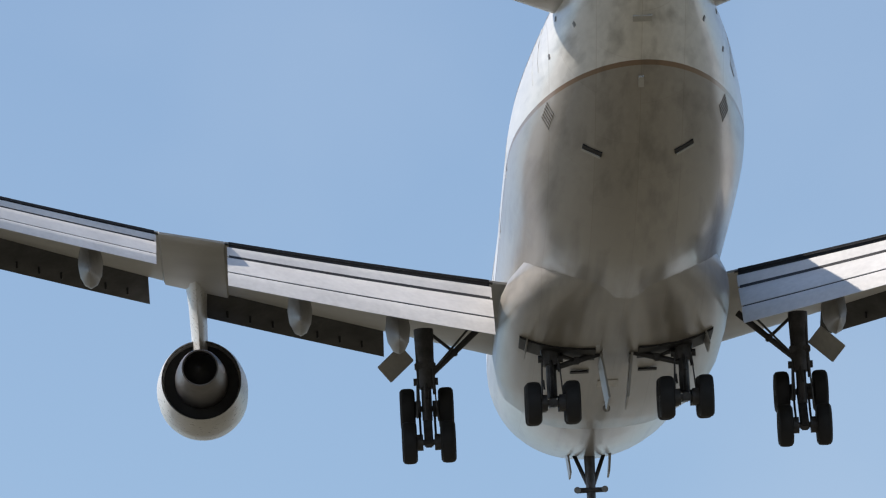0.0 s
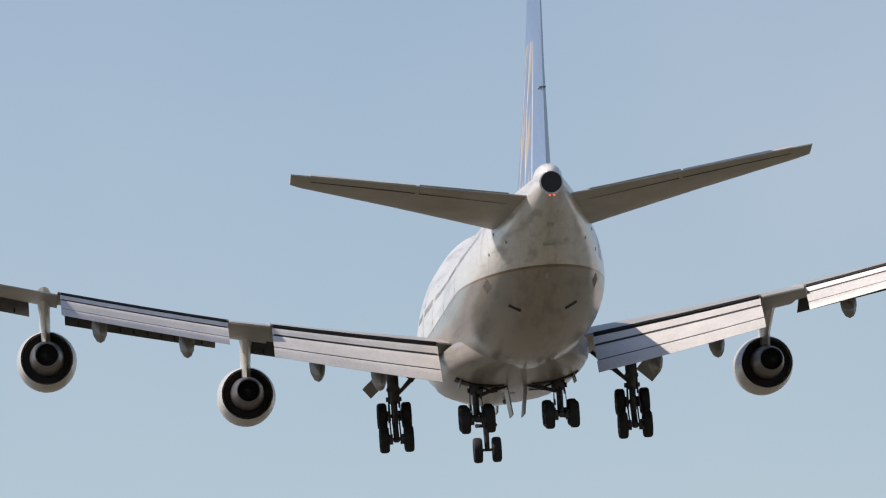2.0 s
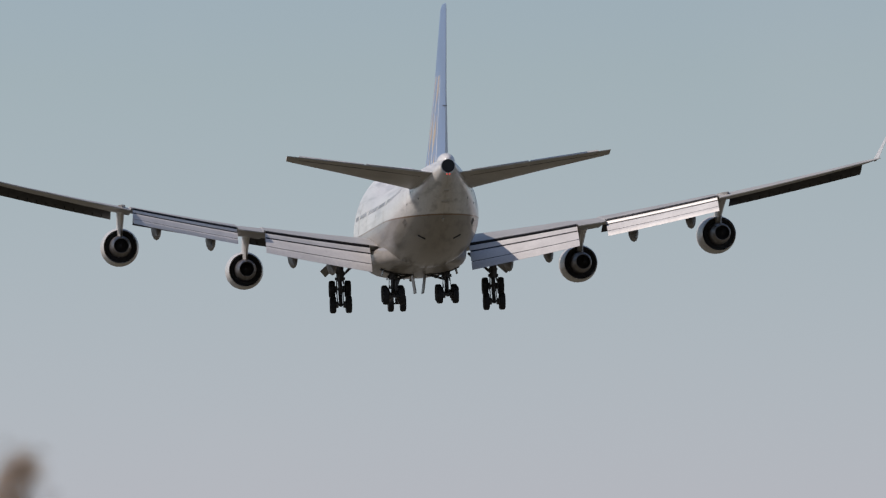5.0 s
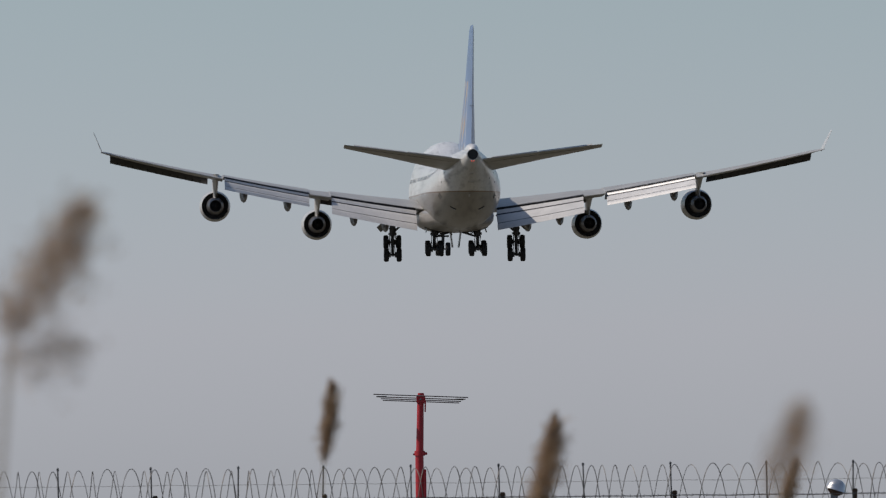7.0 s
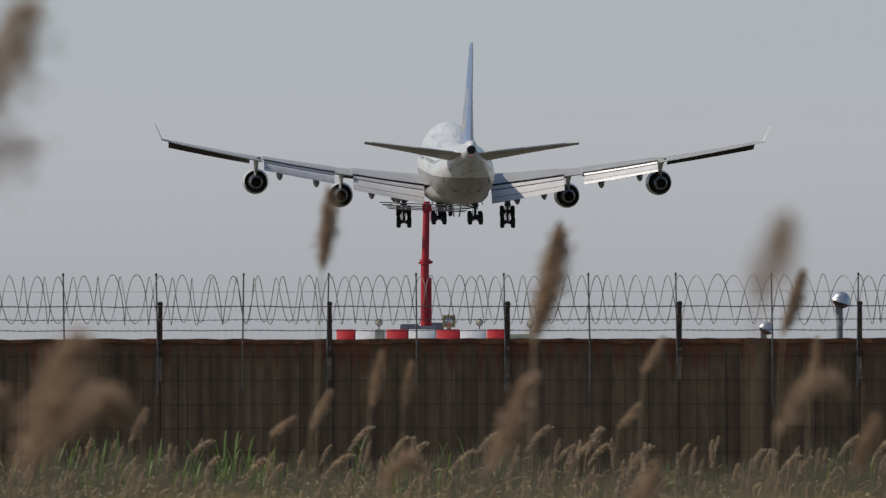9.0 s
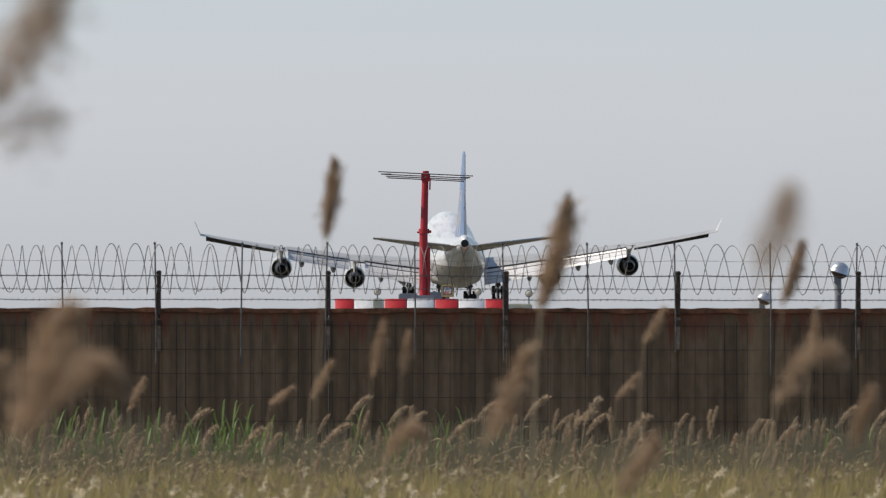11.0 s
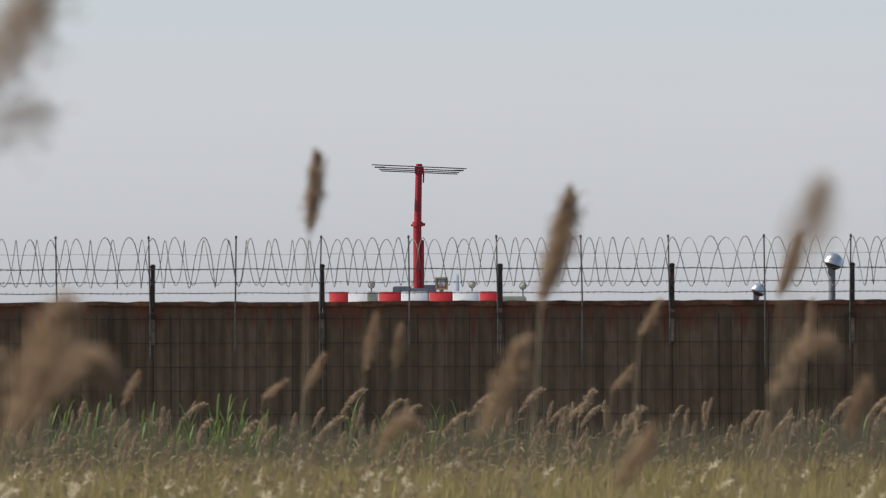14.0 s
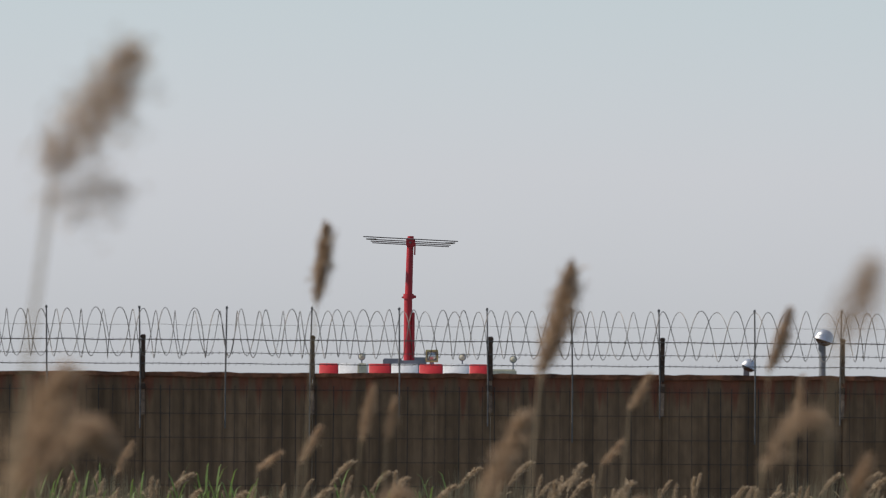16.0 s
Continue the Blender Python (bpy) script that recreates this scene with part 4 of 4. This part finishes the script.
def make_approach_light(x, z):
    base = empty("approach_light", (x, PLAT_Y - 1.3, PLAT_Z))
    tagged(base, "round runway approach lamp on a thin stem", "light", "approach lights")
    h = z - PLAT_Z
    part("stem", tube((0, 0, 0), (0, 0, h - 0.08), 0.022, 0.022, 8), M_GREYPAINT, base)
    part("lamp_head", lathe([(-0.02, 0.105), (0.03, 0.11), (0.1, 0.08), (0.15, 0.03)], (0, 0, h), 18), M_GREYPAINT, base)
    part("lens", lathe([(-0.025, 0.085), (-0.045, 0.06), (-0.05, 0.01)], (0, 0, h), 18), M_CREAM, base)


for x, z in ((-1.412, 4.758), (1.503, 4.758), (2.977, 4.709)):
    make_approach_light(x, z)


def make_floodlight():
    x, z = 0.618, 4.788
    base = empty("floodlight", (x, PLAT_Y - 1.5, PLAT_Z))
    tagged(base, "square floodlight in a dull yellow frame beside the mast", "light")
    h = z - PLAT_Z
    part("stand", box(0, 0.05, (h - 0.1) / 2, 0.12, 0.1, h - 0.1, None, None, 0.01), M_GREYPAINT, base)
    part("housing", box(0, 0.08, h, 0.36, 0.16, 0.34, None, None, 0.02), M_GREYPAINT, base)
    bm = bmesh.new()
    for dx, dz, sx, sz in ((0, 0.155, 0.36, 0.05), (0, -0.155, 0.36, 0.05), (-0.16, 0, 0.05, 0.27), (0.16, 0, 0.05, 0.27)):
        box(dx, -0.02, h + dz, sx, 0.05, sz, None, bm)
    part("bezel", bm, M_YELLOW, base)
    part("glass", lathe([(0.0, 0.13), (-0.03, 0.1), (-0.045, 0.02)], (0, 0, h), 18), M_SILVER, base)


make_floodlight()

# ---- reeds and grass ----


def plant_material(name, base, tint, rough=0.8, through=0.3, change=0.3):
    """Dry or green plant: changes from blade to blade, and lets some light through."""
    m = material(name, base, rough, 0, 0.12, 2, 30, 0, change, (1, 1, 1), tint)
    n, l = m.node_tree.nodes, m.node_tree.links
    p = n["Principled BSDF"]
    t = n.new("ShaderNodeBsdfTranslucent")
    l.new(p.inputs["Base Color"].links[0].from_socket, t.inputs["Color"])
    mix = n.new("ShaderNodeMixShader")
    mix.inputs[0].default_value = through
    l.new(p.outputs[0], mix.inputs[1]), l.new(t.outputs[0], mix.inputs[2])
    l.new(mix.outputs[0], n["Material Output"].inputs["Surface"])
    return m


M_PLUME = plant_material("brown_reed_plume", (0.33, 0.21, 0.125), (0.47, 0.345, 0.225), 0.8, 0.4)
M_PALE = plant_material("pale_tan_reed_plume", (0.34, 0.25, 0.16), (0.46, 0.36, 0.245), 0.8, 0.4, 0.28)
M_STEM = plant_material("dry_reed_stem", (0.36, 0.28, 0.17), (0.28, 0.21, 0.12), 0.6, 0.1)
M_LEAF = plant_material("dry_reed_leaf", (0.42, 0.33, 0.2), (0.3, 0.24, 0.13))
M_GREEN = plant_material("green_reed_leaf", (0.10, 0.19, 0.035), (0.19, 0.26, 0.07), 0.5, 0.4)
M_GRASS = plant_material("dry_meadow_grass", (0.56, 0.41, 0.205), (0.36, 0.305, 0.10), 0.8, 0.4, 0.2)
M_FLUFF = plant_material("pale_seed_fluff", (0.80, 0.72, 0.54), (0.66, 0.55, 0.36), 0.8, 0.4, 0.2)


def mesh_of(name, verts, faces, mat):
    me = bpy.data.meshes.new(name)
    me.from_pydata(verts, [], faces)
    me.materials.append(mat)
    return me


def ribbon(verts, faces, pts, widths, side):
    k = len(verts)
    for p, w in zip(pts, widths):
        verts.append(p - side * w)
        verts.append(p + side * w)
    for i in range(len(pts) - 1):
        a = k + 2 * i
        faces.append((a, a + 1, a + 3, a + 2))


def bent(a, b, droop, u):
    """A point on the head's axis from a to b that bows over towards its tip."""
    p = a.lerp(b, u)
    p.z += droop * math.sin(math.pi * u)
    return p


def reed_meshes(foot, low, tip, fat, rng, count, droop=0.0, leaves=2, mat=None):
    """Stem, plume and leaves of one reed, in its own space with the foot at the origin."""
    low, tip = low - foot, tip - foot
    length = (tip - low).length
    axis = (tip - low).normalized()
    verts, faces = [], []
    branches = 26
    big = max(1.0, length / 0.25)
    for i in range(branches):
        u = i / branches
        at = bent(low, tip, droop, u)
        d = (bent(low, tip, droop, min(u + 0.05, 1)) - bent(low, tip, droop, max(u - 0.05, 0))).normalized()
        around = Vector((rng.gauss(0.25, 1), rng.gauss(0, 1), rng.gauss(0, 1)))
        around = (around - d * around.dot(d)).normalized()
        full = math.sin(math.pi * (0.10 + 0.88 * u**0.72)) ** 0.8
        reach = length * rng.uniform(0.24, 0.42) * (0.25 + 0.75 * full)
        way = (d * 1.0 + around * 0.30 * fat * rng.uniform(0.5, 1.2) + Vector((0.10, 0, 0))).normalized()
        for j in range(int(count / branches * (0.45 + 0.75 * full))):
            v = rng.random()
            p = at + way * reach * v + Vector((0.10 * reach * v * v, 0, -0.30 * reach * v * v))
            p += Vector((rng.gauss(0, 1), rng.gauss(0, 1), rng.gauss(0, 1))) * 0.012 * fat * big * (0.18 + full)
            e = (way + Vector((rng.gauss(0, 0.5), rng.gauss(0, 0.5), rng.gauss(-0.1, 0.5)))).normalized()
            ln = rng.uniform(0.012, 0.034) * big
            w = rng.uniform(0.0010, 0.0022) * big
            ribbon(verts, faces, [p - e * ln * 0.5, p, p + e * ln * 0.6], [w * 0.4, w, w * 0.25], e.orthogonal().normalized())
    plume = mesh_of("plume", verts, faces, mat or M_PLUME)
    # stem: from the foot up into the plume
    pts = []
    for i in range(9):
        u = i / 8
        p = Vector((low.x * u**2.2, low.y * u, low.z * u))
        pts.append(p)
    for u in (0.3, 0.7, 1.0):
        pts.append(bent(low, tip, droop, u))
    bm = strand(pts, 0.0024 * max(1, length / 0.28), 5)
    stem = bpy.data.meshes.new("stem")
    bm.to_mesh(stem)
    bm.free()
    stem.materials.append(M_STEM)
    lvs = []
    for i in range(leaves):
        h = rng.uniform(0.25, 0.62)
        at = Vector((low.x * h**2.2, 0, low.z * h))
        a = rng.uniform(0, 2 * math.pi)
        d = Vector((math.cos(a), math.sin(a), 0))
        ll = rng.uniform(0.25, 0.5)
        v, f = [], []
        ribbon(v, f, [at, at + d * ll * 0.3 + Vector((0, 0, ll * 0.45)), at + d * ll * 0.7 + Vector((0, 0, ll * 0.55)), at + d * ll + Vector((0, 0, ll * 0.3))],
               [0.004, 0.009, 0.006, 0.001], d.cross(Vector((0, 0, 1))))
        lvs.append(mesh_of("leaf", v, f, M_LEAF))
    return stem, plume, lvs


def put_reed(foot, meshes, label, group):
    base = empty("reed", foot)
    tagged(base, label, "reed", group)
    stem, plume, lvs = meshes
    for nm, me in [("stem", stem), ("plume", plume)] + [("leaf", q) for q in lvs]:
        ob = new(nm, me)
        ob.parent = base
        if nm == "plume":
            ob["kind"] = "stuff"
    return base


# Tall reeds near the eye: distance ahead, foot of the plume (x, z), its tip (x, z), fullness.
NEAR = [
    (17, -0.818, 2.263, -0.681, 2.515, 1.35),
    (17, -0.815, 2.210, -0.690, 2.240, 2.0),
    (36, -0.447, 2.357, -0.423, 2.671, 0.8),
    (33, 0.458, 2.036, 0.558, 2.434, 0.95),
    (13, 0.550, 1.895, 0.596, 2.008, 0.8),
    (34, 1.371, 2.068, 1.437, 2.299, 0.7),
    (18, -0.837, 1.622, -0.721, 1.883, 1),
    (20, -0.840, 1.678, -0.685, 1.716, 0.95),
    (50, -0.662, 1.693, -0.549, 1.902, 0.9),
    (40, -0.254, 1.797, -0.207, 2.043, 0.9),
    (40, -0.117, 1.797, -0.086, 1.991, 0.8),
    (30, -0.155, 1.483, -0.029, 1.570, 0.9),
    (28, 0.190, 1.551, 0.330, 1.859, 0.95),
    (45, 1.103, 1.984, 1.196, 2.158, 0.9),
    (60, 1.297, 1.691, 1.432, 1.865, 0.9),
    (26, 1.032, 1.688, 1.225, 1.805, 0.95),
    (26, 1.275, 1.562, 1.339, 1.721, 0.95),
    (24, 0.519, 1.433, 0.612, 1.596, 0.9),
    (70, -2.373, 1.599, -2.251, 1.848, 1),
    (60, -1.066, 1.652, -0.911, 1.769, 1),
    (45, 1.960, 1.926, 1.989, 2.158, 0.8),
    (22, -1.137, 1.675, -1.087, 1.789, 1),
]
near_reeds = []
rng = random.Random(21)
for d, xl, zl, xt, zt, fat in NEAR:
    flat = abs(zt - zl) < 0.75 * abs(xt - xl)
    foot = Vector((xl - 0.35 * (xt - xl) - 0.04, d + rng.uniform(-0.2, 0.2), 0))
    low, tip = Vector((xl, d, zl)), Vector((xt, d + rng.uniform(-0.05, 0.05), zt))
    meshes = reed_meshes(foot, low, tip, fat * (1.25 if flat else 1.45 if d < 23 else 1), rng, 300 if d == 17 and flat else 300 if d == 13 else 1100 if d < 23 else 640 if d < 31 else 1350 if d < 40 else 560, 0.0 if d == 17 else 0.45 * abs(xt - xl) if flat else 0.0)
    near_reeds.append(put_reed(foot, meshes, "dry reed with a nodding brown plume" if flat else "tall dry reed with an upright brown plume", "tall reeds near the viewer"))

# Reeds in the middle ground, before the wall: six kinds, copied.
kinds = []
for i in range(6):
    h = rng.uniform(1.15, 1.4)
    lean = rng.uniform(0.03, 0.14)
    ln = rng.uniform(0.24, 0.36)
    over = (0.12, 0.35, 0.8, 0.2, 0.5, 0.28)[i]
    meshes = reed_meshes(Vector((0, 0, 0)), Vector((lean, 0, h - ln)), Vector((lean + ln * over, 0, h - 0.25 * ln * over)), 0.72, rng, 560, 0.16 * ln * over, 2, M_PALE)
    kinds.append(put_reed(Vector((rng.uniform(-8, 8), rng.uniform(100, 140), 0)), meshes, "dry brown reed in the field before the wall", "reeds before the wall"))
for i in range(285):
    y = rng.uniform(84, 147)
    half = 0.055 * y + 2.0
    x = rng.uniform(-half, half)
    if x < -1.5 and rng.random() < 0.15:
        x = -x
    size = rng.triangular(0.65, 1.4, 1.0) * (1.0 if y > 100 else 0.86)
    copy_thing(kinds[i % 6], Matrix.Translation((x, y, 0)) @ Matrix.Rotation(rng.gauss(0, 0.8), 4, "Z") @ Matrix.Rotation(rng.gauss(0.02, 0.06), 4, "Y")).scale = (size, size, size)


def make_green_reed(rng):
    base = empty("green_reed")
    tagged(base, "young green reed with long blade leaves at the wall", "reed", "green reeds at the wall")
    h = rng.uniform(0.9, 1.25)
    me = bpy.data.meshes.new("stem")
    bm = strand([Vector((0.03 * u * u, 0, h * 0.85 * u)) for u in (0, 0.3, 0.6, 1)], 0.006, 5)
    bm.to_mesh(me)
    bm.free()
    me.materials.append(M_GREEN)
    new("stem", me).parent = base
    for i in range(7):
        z = h * (0.25 + 0.1 * i)
        a = rng.uniform(0, 6.28)
        d = Vector((math.cos(a), math.sin(a), 0))
        ll = rng.uniform(0.2, 0.36)
        v, f = [], []
        at = Vector((0.02, 0, z))
        ribbon(v, f, [at, at + d * ll * 0.18 + Vector((0, 0, ll * 0.5)), at + d * ll * 0.34 + Vector((0, 0, ll * 0.88)), at + d * ll * 0.55 + Vector((0, 0, ll * 1.02))],
               [0.006, 0.014, 0.009, 0.001], d.cross(Vector((0, 0, 1))))
        new("leaf", mesh_of("leaf", v, f, M_GREEN)).parent = base
    return base


greens = [make_green_reed(rng) for _ in range(4)]
for i, g in enumerate(greens):
    g.location = (-4.6 + 1.1 * i, 146.5, 0)
for i in range(66):
    r = rng.random()
    x = rng.gauss(-4.2, 1.5) if r < 0.7 else rng.uniform(-8, 8) if r < 0.85 else rng.gauss(-0.1, 0.7)
    size = rng.uniform(0.95, 1.3)
    copy_thing(greens[i % 4], Matrix.Translation((x, rng.uniform(122, 143), 0)) @ Matrix.Rotation(rng.uniform(0, 6.28), 4, "Z")).scale = (size, size, size)


def make_grass(count, near, far, seed, tall):
    """One sheet of blades, denser far off where the eye skims it."""
    r = np.random.default_rng(seed)
    y = near + (far - near) * r.random(count) ** 0.8
    x = (r.random(count) * 2 - 1) * (0.055 * np.abs(y) + 3.0 + 6.0 * (near < 0))
    patch = 0.5 + 0.5 * np.sin(x * 0.9 + 1.3) * np.sin(y * 0.21 + x * 0.3)
    h = tall * (0.55 + 0.5 * r.random(count)) * (0.85 + 0.22 * patch)
    a = r.random(count) * 2 * np.pi
    lean = h * (0.05 + 0.26 * r.random(count))
    w = 0.004 + 0.005 * r.random(count)
    wa = r.normal(0, 0.5, count)
    dx, dy = np.cos(a) * lean + 0.05 * h, np.sin(a) * lean
    sx, sy = np.cos(wa) * w, np.sin(wa) * w
    v = np.zeros((count, 5, 3))
    v[:, 0] = np.stack([x - sx, y - sy, 0 * x], 1)
    v[:, 1] = np.stack([x + sx, y + sy, 0 * x], 1)
    v[:, 2] = np.stack([x + dx * 0.35 + sx, y + dy * 0.35 + sy, h * 0.62], 1)
    v[:, 3] = np.stack([x + dx * 0.35 - sx, y + dy * 0.35 - sy, h * 0.62], 1)
    v[:, 4] = np.stack([x + dx, y + dy, h], 1)
    base = np.arange(count) * 5
    f = [(b, b + 1, b + 2, b + 3) for b in base] + [(b + 3, b + 2, b + 4) for b in base]
    ob = new("meadow_grass", mesh_of("meadow_grass", v.reshape(-1, 3).tolist(), f, M_GRASS))
    return tagged(ob, "dense dry and green meadow grass before the wall", "grass", kind="stuff")


make_grass(90000, 35, 149, 3, 0.86)
make_grass(16000, -12, 36, 6, 0.6)


def make_stalks(count, seed):
    """Last year's thin reed stalks and dead leaves, standing thick before the wall."""
    r = np.random.default_rng(seed)
    verts, faces = [], []
    for k in range(count):
        y = 112 + 37 * r.random() ** 0.7
        x = (r.random() * 2 - 1) * (0.055 * y + 3)
        h = (0.85 + 0.7 * r.random() ** 1.8) * (0.9 + 0.15 * math.sin(1.7 * x) * math.sin(0.6 * x + 1))
        p, q = Vector((x, y, 0)), Vector((x + r.normal(0.06, 0.09), y + r.normal(0, 0.06), h))
        ribbon(verts, faces, [p, p.lerp(q, 0.6), q], [0.005, 0.006, 0.001], Vector((1, 0, 0)))
        if r.random() < 0.5:
            a = p.lerp(q, 0.5 + 0.3 * r.random())
            d = Vector((r.normal(0.3, 0.7), r.normal(0, 0.5), 0.4 + 0.5 * r.random())) * 0.22
            ribbon(verts, faces, [a, a + d * 0.6, a + d + Vector((0, 0, -0.05))], [0.003, 0.009, 0.001], Vector((0.4, 0, 0.9)).normalized())
    ob = new("dead_reed_stalks", mesh_of("dead_reed_stalks", verts, faces, M_LEAF))
    return tagged(ob, "thick stand of thin dead reed stalks before the wall", "reed", kind="stuff")


make_stalks(13000, 8)


def make_fluff(name, count, seed, mat, depth, level, span, label):
    """Feathery seed heads that stand just above the grass."""
    r = random.Random(seed)
    verts, faces = [], []
    for _ in range(count):
        y = r.uniform(*depth)
        x = r.uniform(-1, 1) * (0.055 * y + 1.5)
        if r.random() < 0.6 and x > 1.0:
            continue
        at = Vector((x, y, r.uniform(*level)))
        size = r.uniform(*span)
        d0 = Vector((r.uniform(-0.2, 0.9), r.uniform(-0.4, 0.4), r.uniform(0.2, 1.0))).normalized()
        for k in range(26):
            d = (d0 * 0.6 + Vector((r.gauss(0, 0.55), r.gauss(0, 0.55), r.gauss(0, 0.5)))).normalized()
            p = at + d0 * size * r.uniform(-0.6, 0.5)
            ribbon(verts, faces, [p, p + d * size * 0.25, p + d * size * 0.5], [0.002, 0.006, 0.001], d.orthogonal().normalized())
        ribbon(verts, faces, [at, at + Vector((-0.03, 0, -0.3)), Vector((x - 0.05, y, 0.0))], [0.002, 0.002, 0.003], Vector((1, 0, 0)))
    ob = new(name, mesh_of(name, verts, faces, mat))
    return tagged(ob, label, "grass", kind="stuff")


make_fluff("seed_heads", 150, 9, M_FLUFF, (60, 100), (0.70, 0.90), (0.07, 0.16), "pale feathery seed heads over the meadow grass")
make_fluff("brown_grass_heads", 800, 10, M_LEAF, (66, 140), (0.72, 1.02), (0.06, 0.13), "brown grass heads that stand over the meadow")


# ---- what moves ----
# The airliner: seconds, place, heading, nose-up, lean.
PLANE = [
    (0.0, 6.82, 247.60, 62.08, 0.62, 5.36, -0.05),
    (0.5, 6.47, 285.00, 60.12, 1.28, 4.85, -0.42),
    (1.0, 6.02, 322.50, 58.13, 1.83, 4.55, -0.78),
    (1.5, 5.62, 360.04, 56.21, 2.22, 4.30, -1.04),
    (2.0, 5.28, 397.64, 54.32, 2.60, 4.23, -1.16),
    (2.5, 4.95, 435.30, 52.43, 2.89, 4.24, -1.19),
    (3.0, 4.61, 473.04, 50.58, 3.11, 4.11, -1.17),
    (3.5, 4.33, 510.83, 48.69, 3.36, 3.84, -1.11),
    (4.0, 4.07, 548.65, 46.77, 3.47, 3.23, -1.02),
    (4.5, 3.85, 586.47, 44.79, 3.43, 2.50, -0.89),
    (7.0, 3.12, 775.47, 34.24, 2.26, 2.20, 0.25),
    (7.5, 3.01, 813.18, 31.78, 2.21, 2.30, 0.36),
    (8.0, 2.95, 850.92, 29.10, 2.23, 2.50, 0.43),
    (8.5, 2.98, 888.65, 26.44, 2.28, 2.69, 0.40),
    (9.0, 3.04, 926.40, 23.68, 2.28, 2.92, 0.15),
    (9.5, 3.13, 964.16, 21.11, 2.26, 2.99, -0.22),
    (10.0, 3.19, 1001.95, 18.65, 2.21, 3.00, -0.54),
    (12.5, 4.05, 1190.90, 7.05, 1.50, 3.20, -0.45),
    (13.0, 4.30, 1228.70, 5.03, 1.30, 3.10, -0.40),
    (13.5, 4.60, 1266.50, 3.15, 1.10, 3.00, -0.35),
    (14.0, 4.95, 1304.30, 1.24, 0.95, 2.95, -0.30),
    (14.5, 5.32, 1342.10, -0.70, 0.80, 2.92, -0.25),
    (15.0, 5.70, 1379.90, -2.66, 0.70, 2.90, -0.20),
    (15.5, 6.10, 1417.30, -4.30, 0.62, 2.70, -0.15),
    (16.0, 6.52, 1454.30, -4.70, 0.55, 2.30, -0.10),
]
# How far the tall reeds lean to the right in the wind, in degrees, from second to second.
GUSTS = {
    0: [(0, 0.6), (2, 0.5), (4, -0.4), (6, 0.6), (7, 0.5), (7.5, 0), (8, -1.2), (8.5, -1.2), (9, -2.3), (9.5, -2.2), (10, -1.6), (11.5, -0.4), (12.5, 0), (13, -0.2), (13.5, -0.7), (14, -1.1), (14.5, 0.8), (15, 0.9), (15.5, 0.1), (16, 3.0)],
    2: [(0, 0), (3, 0.8), (6, 0.2), (7, 1.0), (7.5, 0.6), (8, -0.5), (8.5, -0.2), (9, 0.3), (9.5, 0.05), (10, 1.3), (12.5, 0), (14, -0.2), (15, 0.25), (15.5, 1.0), (16, 1.4)],
    3: [(0, 0), (3, -0.8), (7, -1.5), (7.5, -0.5), (8.5, -1.0), (9, -1.6), (10, -1.2), (12.5, 0), (13.5, 0.5), (14, 0), (15, 0.4), (15.5, -0.3), (16, 0.9)],
    4: [(0, 0), (3, -0.8), (7, -0.9), (8, -0.7), (9, -1.8), (10, -2.6), (12.5, 0), (13.5, -0.4), (14.5, 0.6), (15, 0.1), (15.5, 1.2), (16, 2.6)],
}


def motions():
    walk(airliner, [(t, turned(x, y, z, yaw, pitch, roll)) for t, x, y, z, yaw, pitch, roll in PLANE])
    sway = random.Random(4)
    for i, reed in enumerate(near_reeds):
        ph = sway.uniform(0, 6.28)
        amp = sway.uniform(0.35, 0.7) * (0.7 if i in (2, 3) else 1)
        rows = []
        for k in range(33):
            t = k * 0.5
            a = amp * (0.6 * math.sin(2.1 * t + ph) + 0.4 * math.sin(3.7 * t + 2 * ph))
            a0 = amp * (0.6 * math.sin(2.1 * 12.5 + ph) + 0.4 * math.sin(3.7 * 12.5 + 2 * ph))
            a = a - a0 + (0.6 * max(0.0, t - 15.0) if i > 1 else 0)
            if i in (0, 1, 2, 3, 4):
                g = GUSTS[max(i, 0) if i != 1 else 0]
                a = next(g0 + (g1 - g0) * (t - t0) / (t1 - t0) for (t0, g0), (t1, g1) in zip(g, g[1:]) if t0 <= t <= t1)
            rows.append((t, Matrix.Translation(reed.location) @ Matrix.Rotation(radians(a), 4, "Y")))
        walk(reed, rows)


motions()
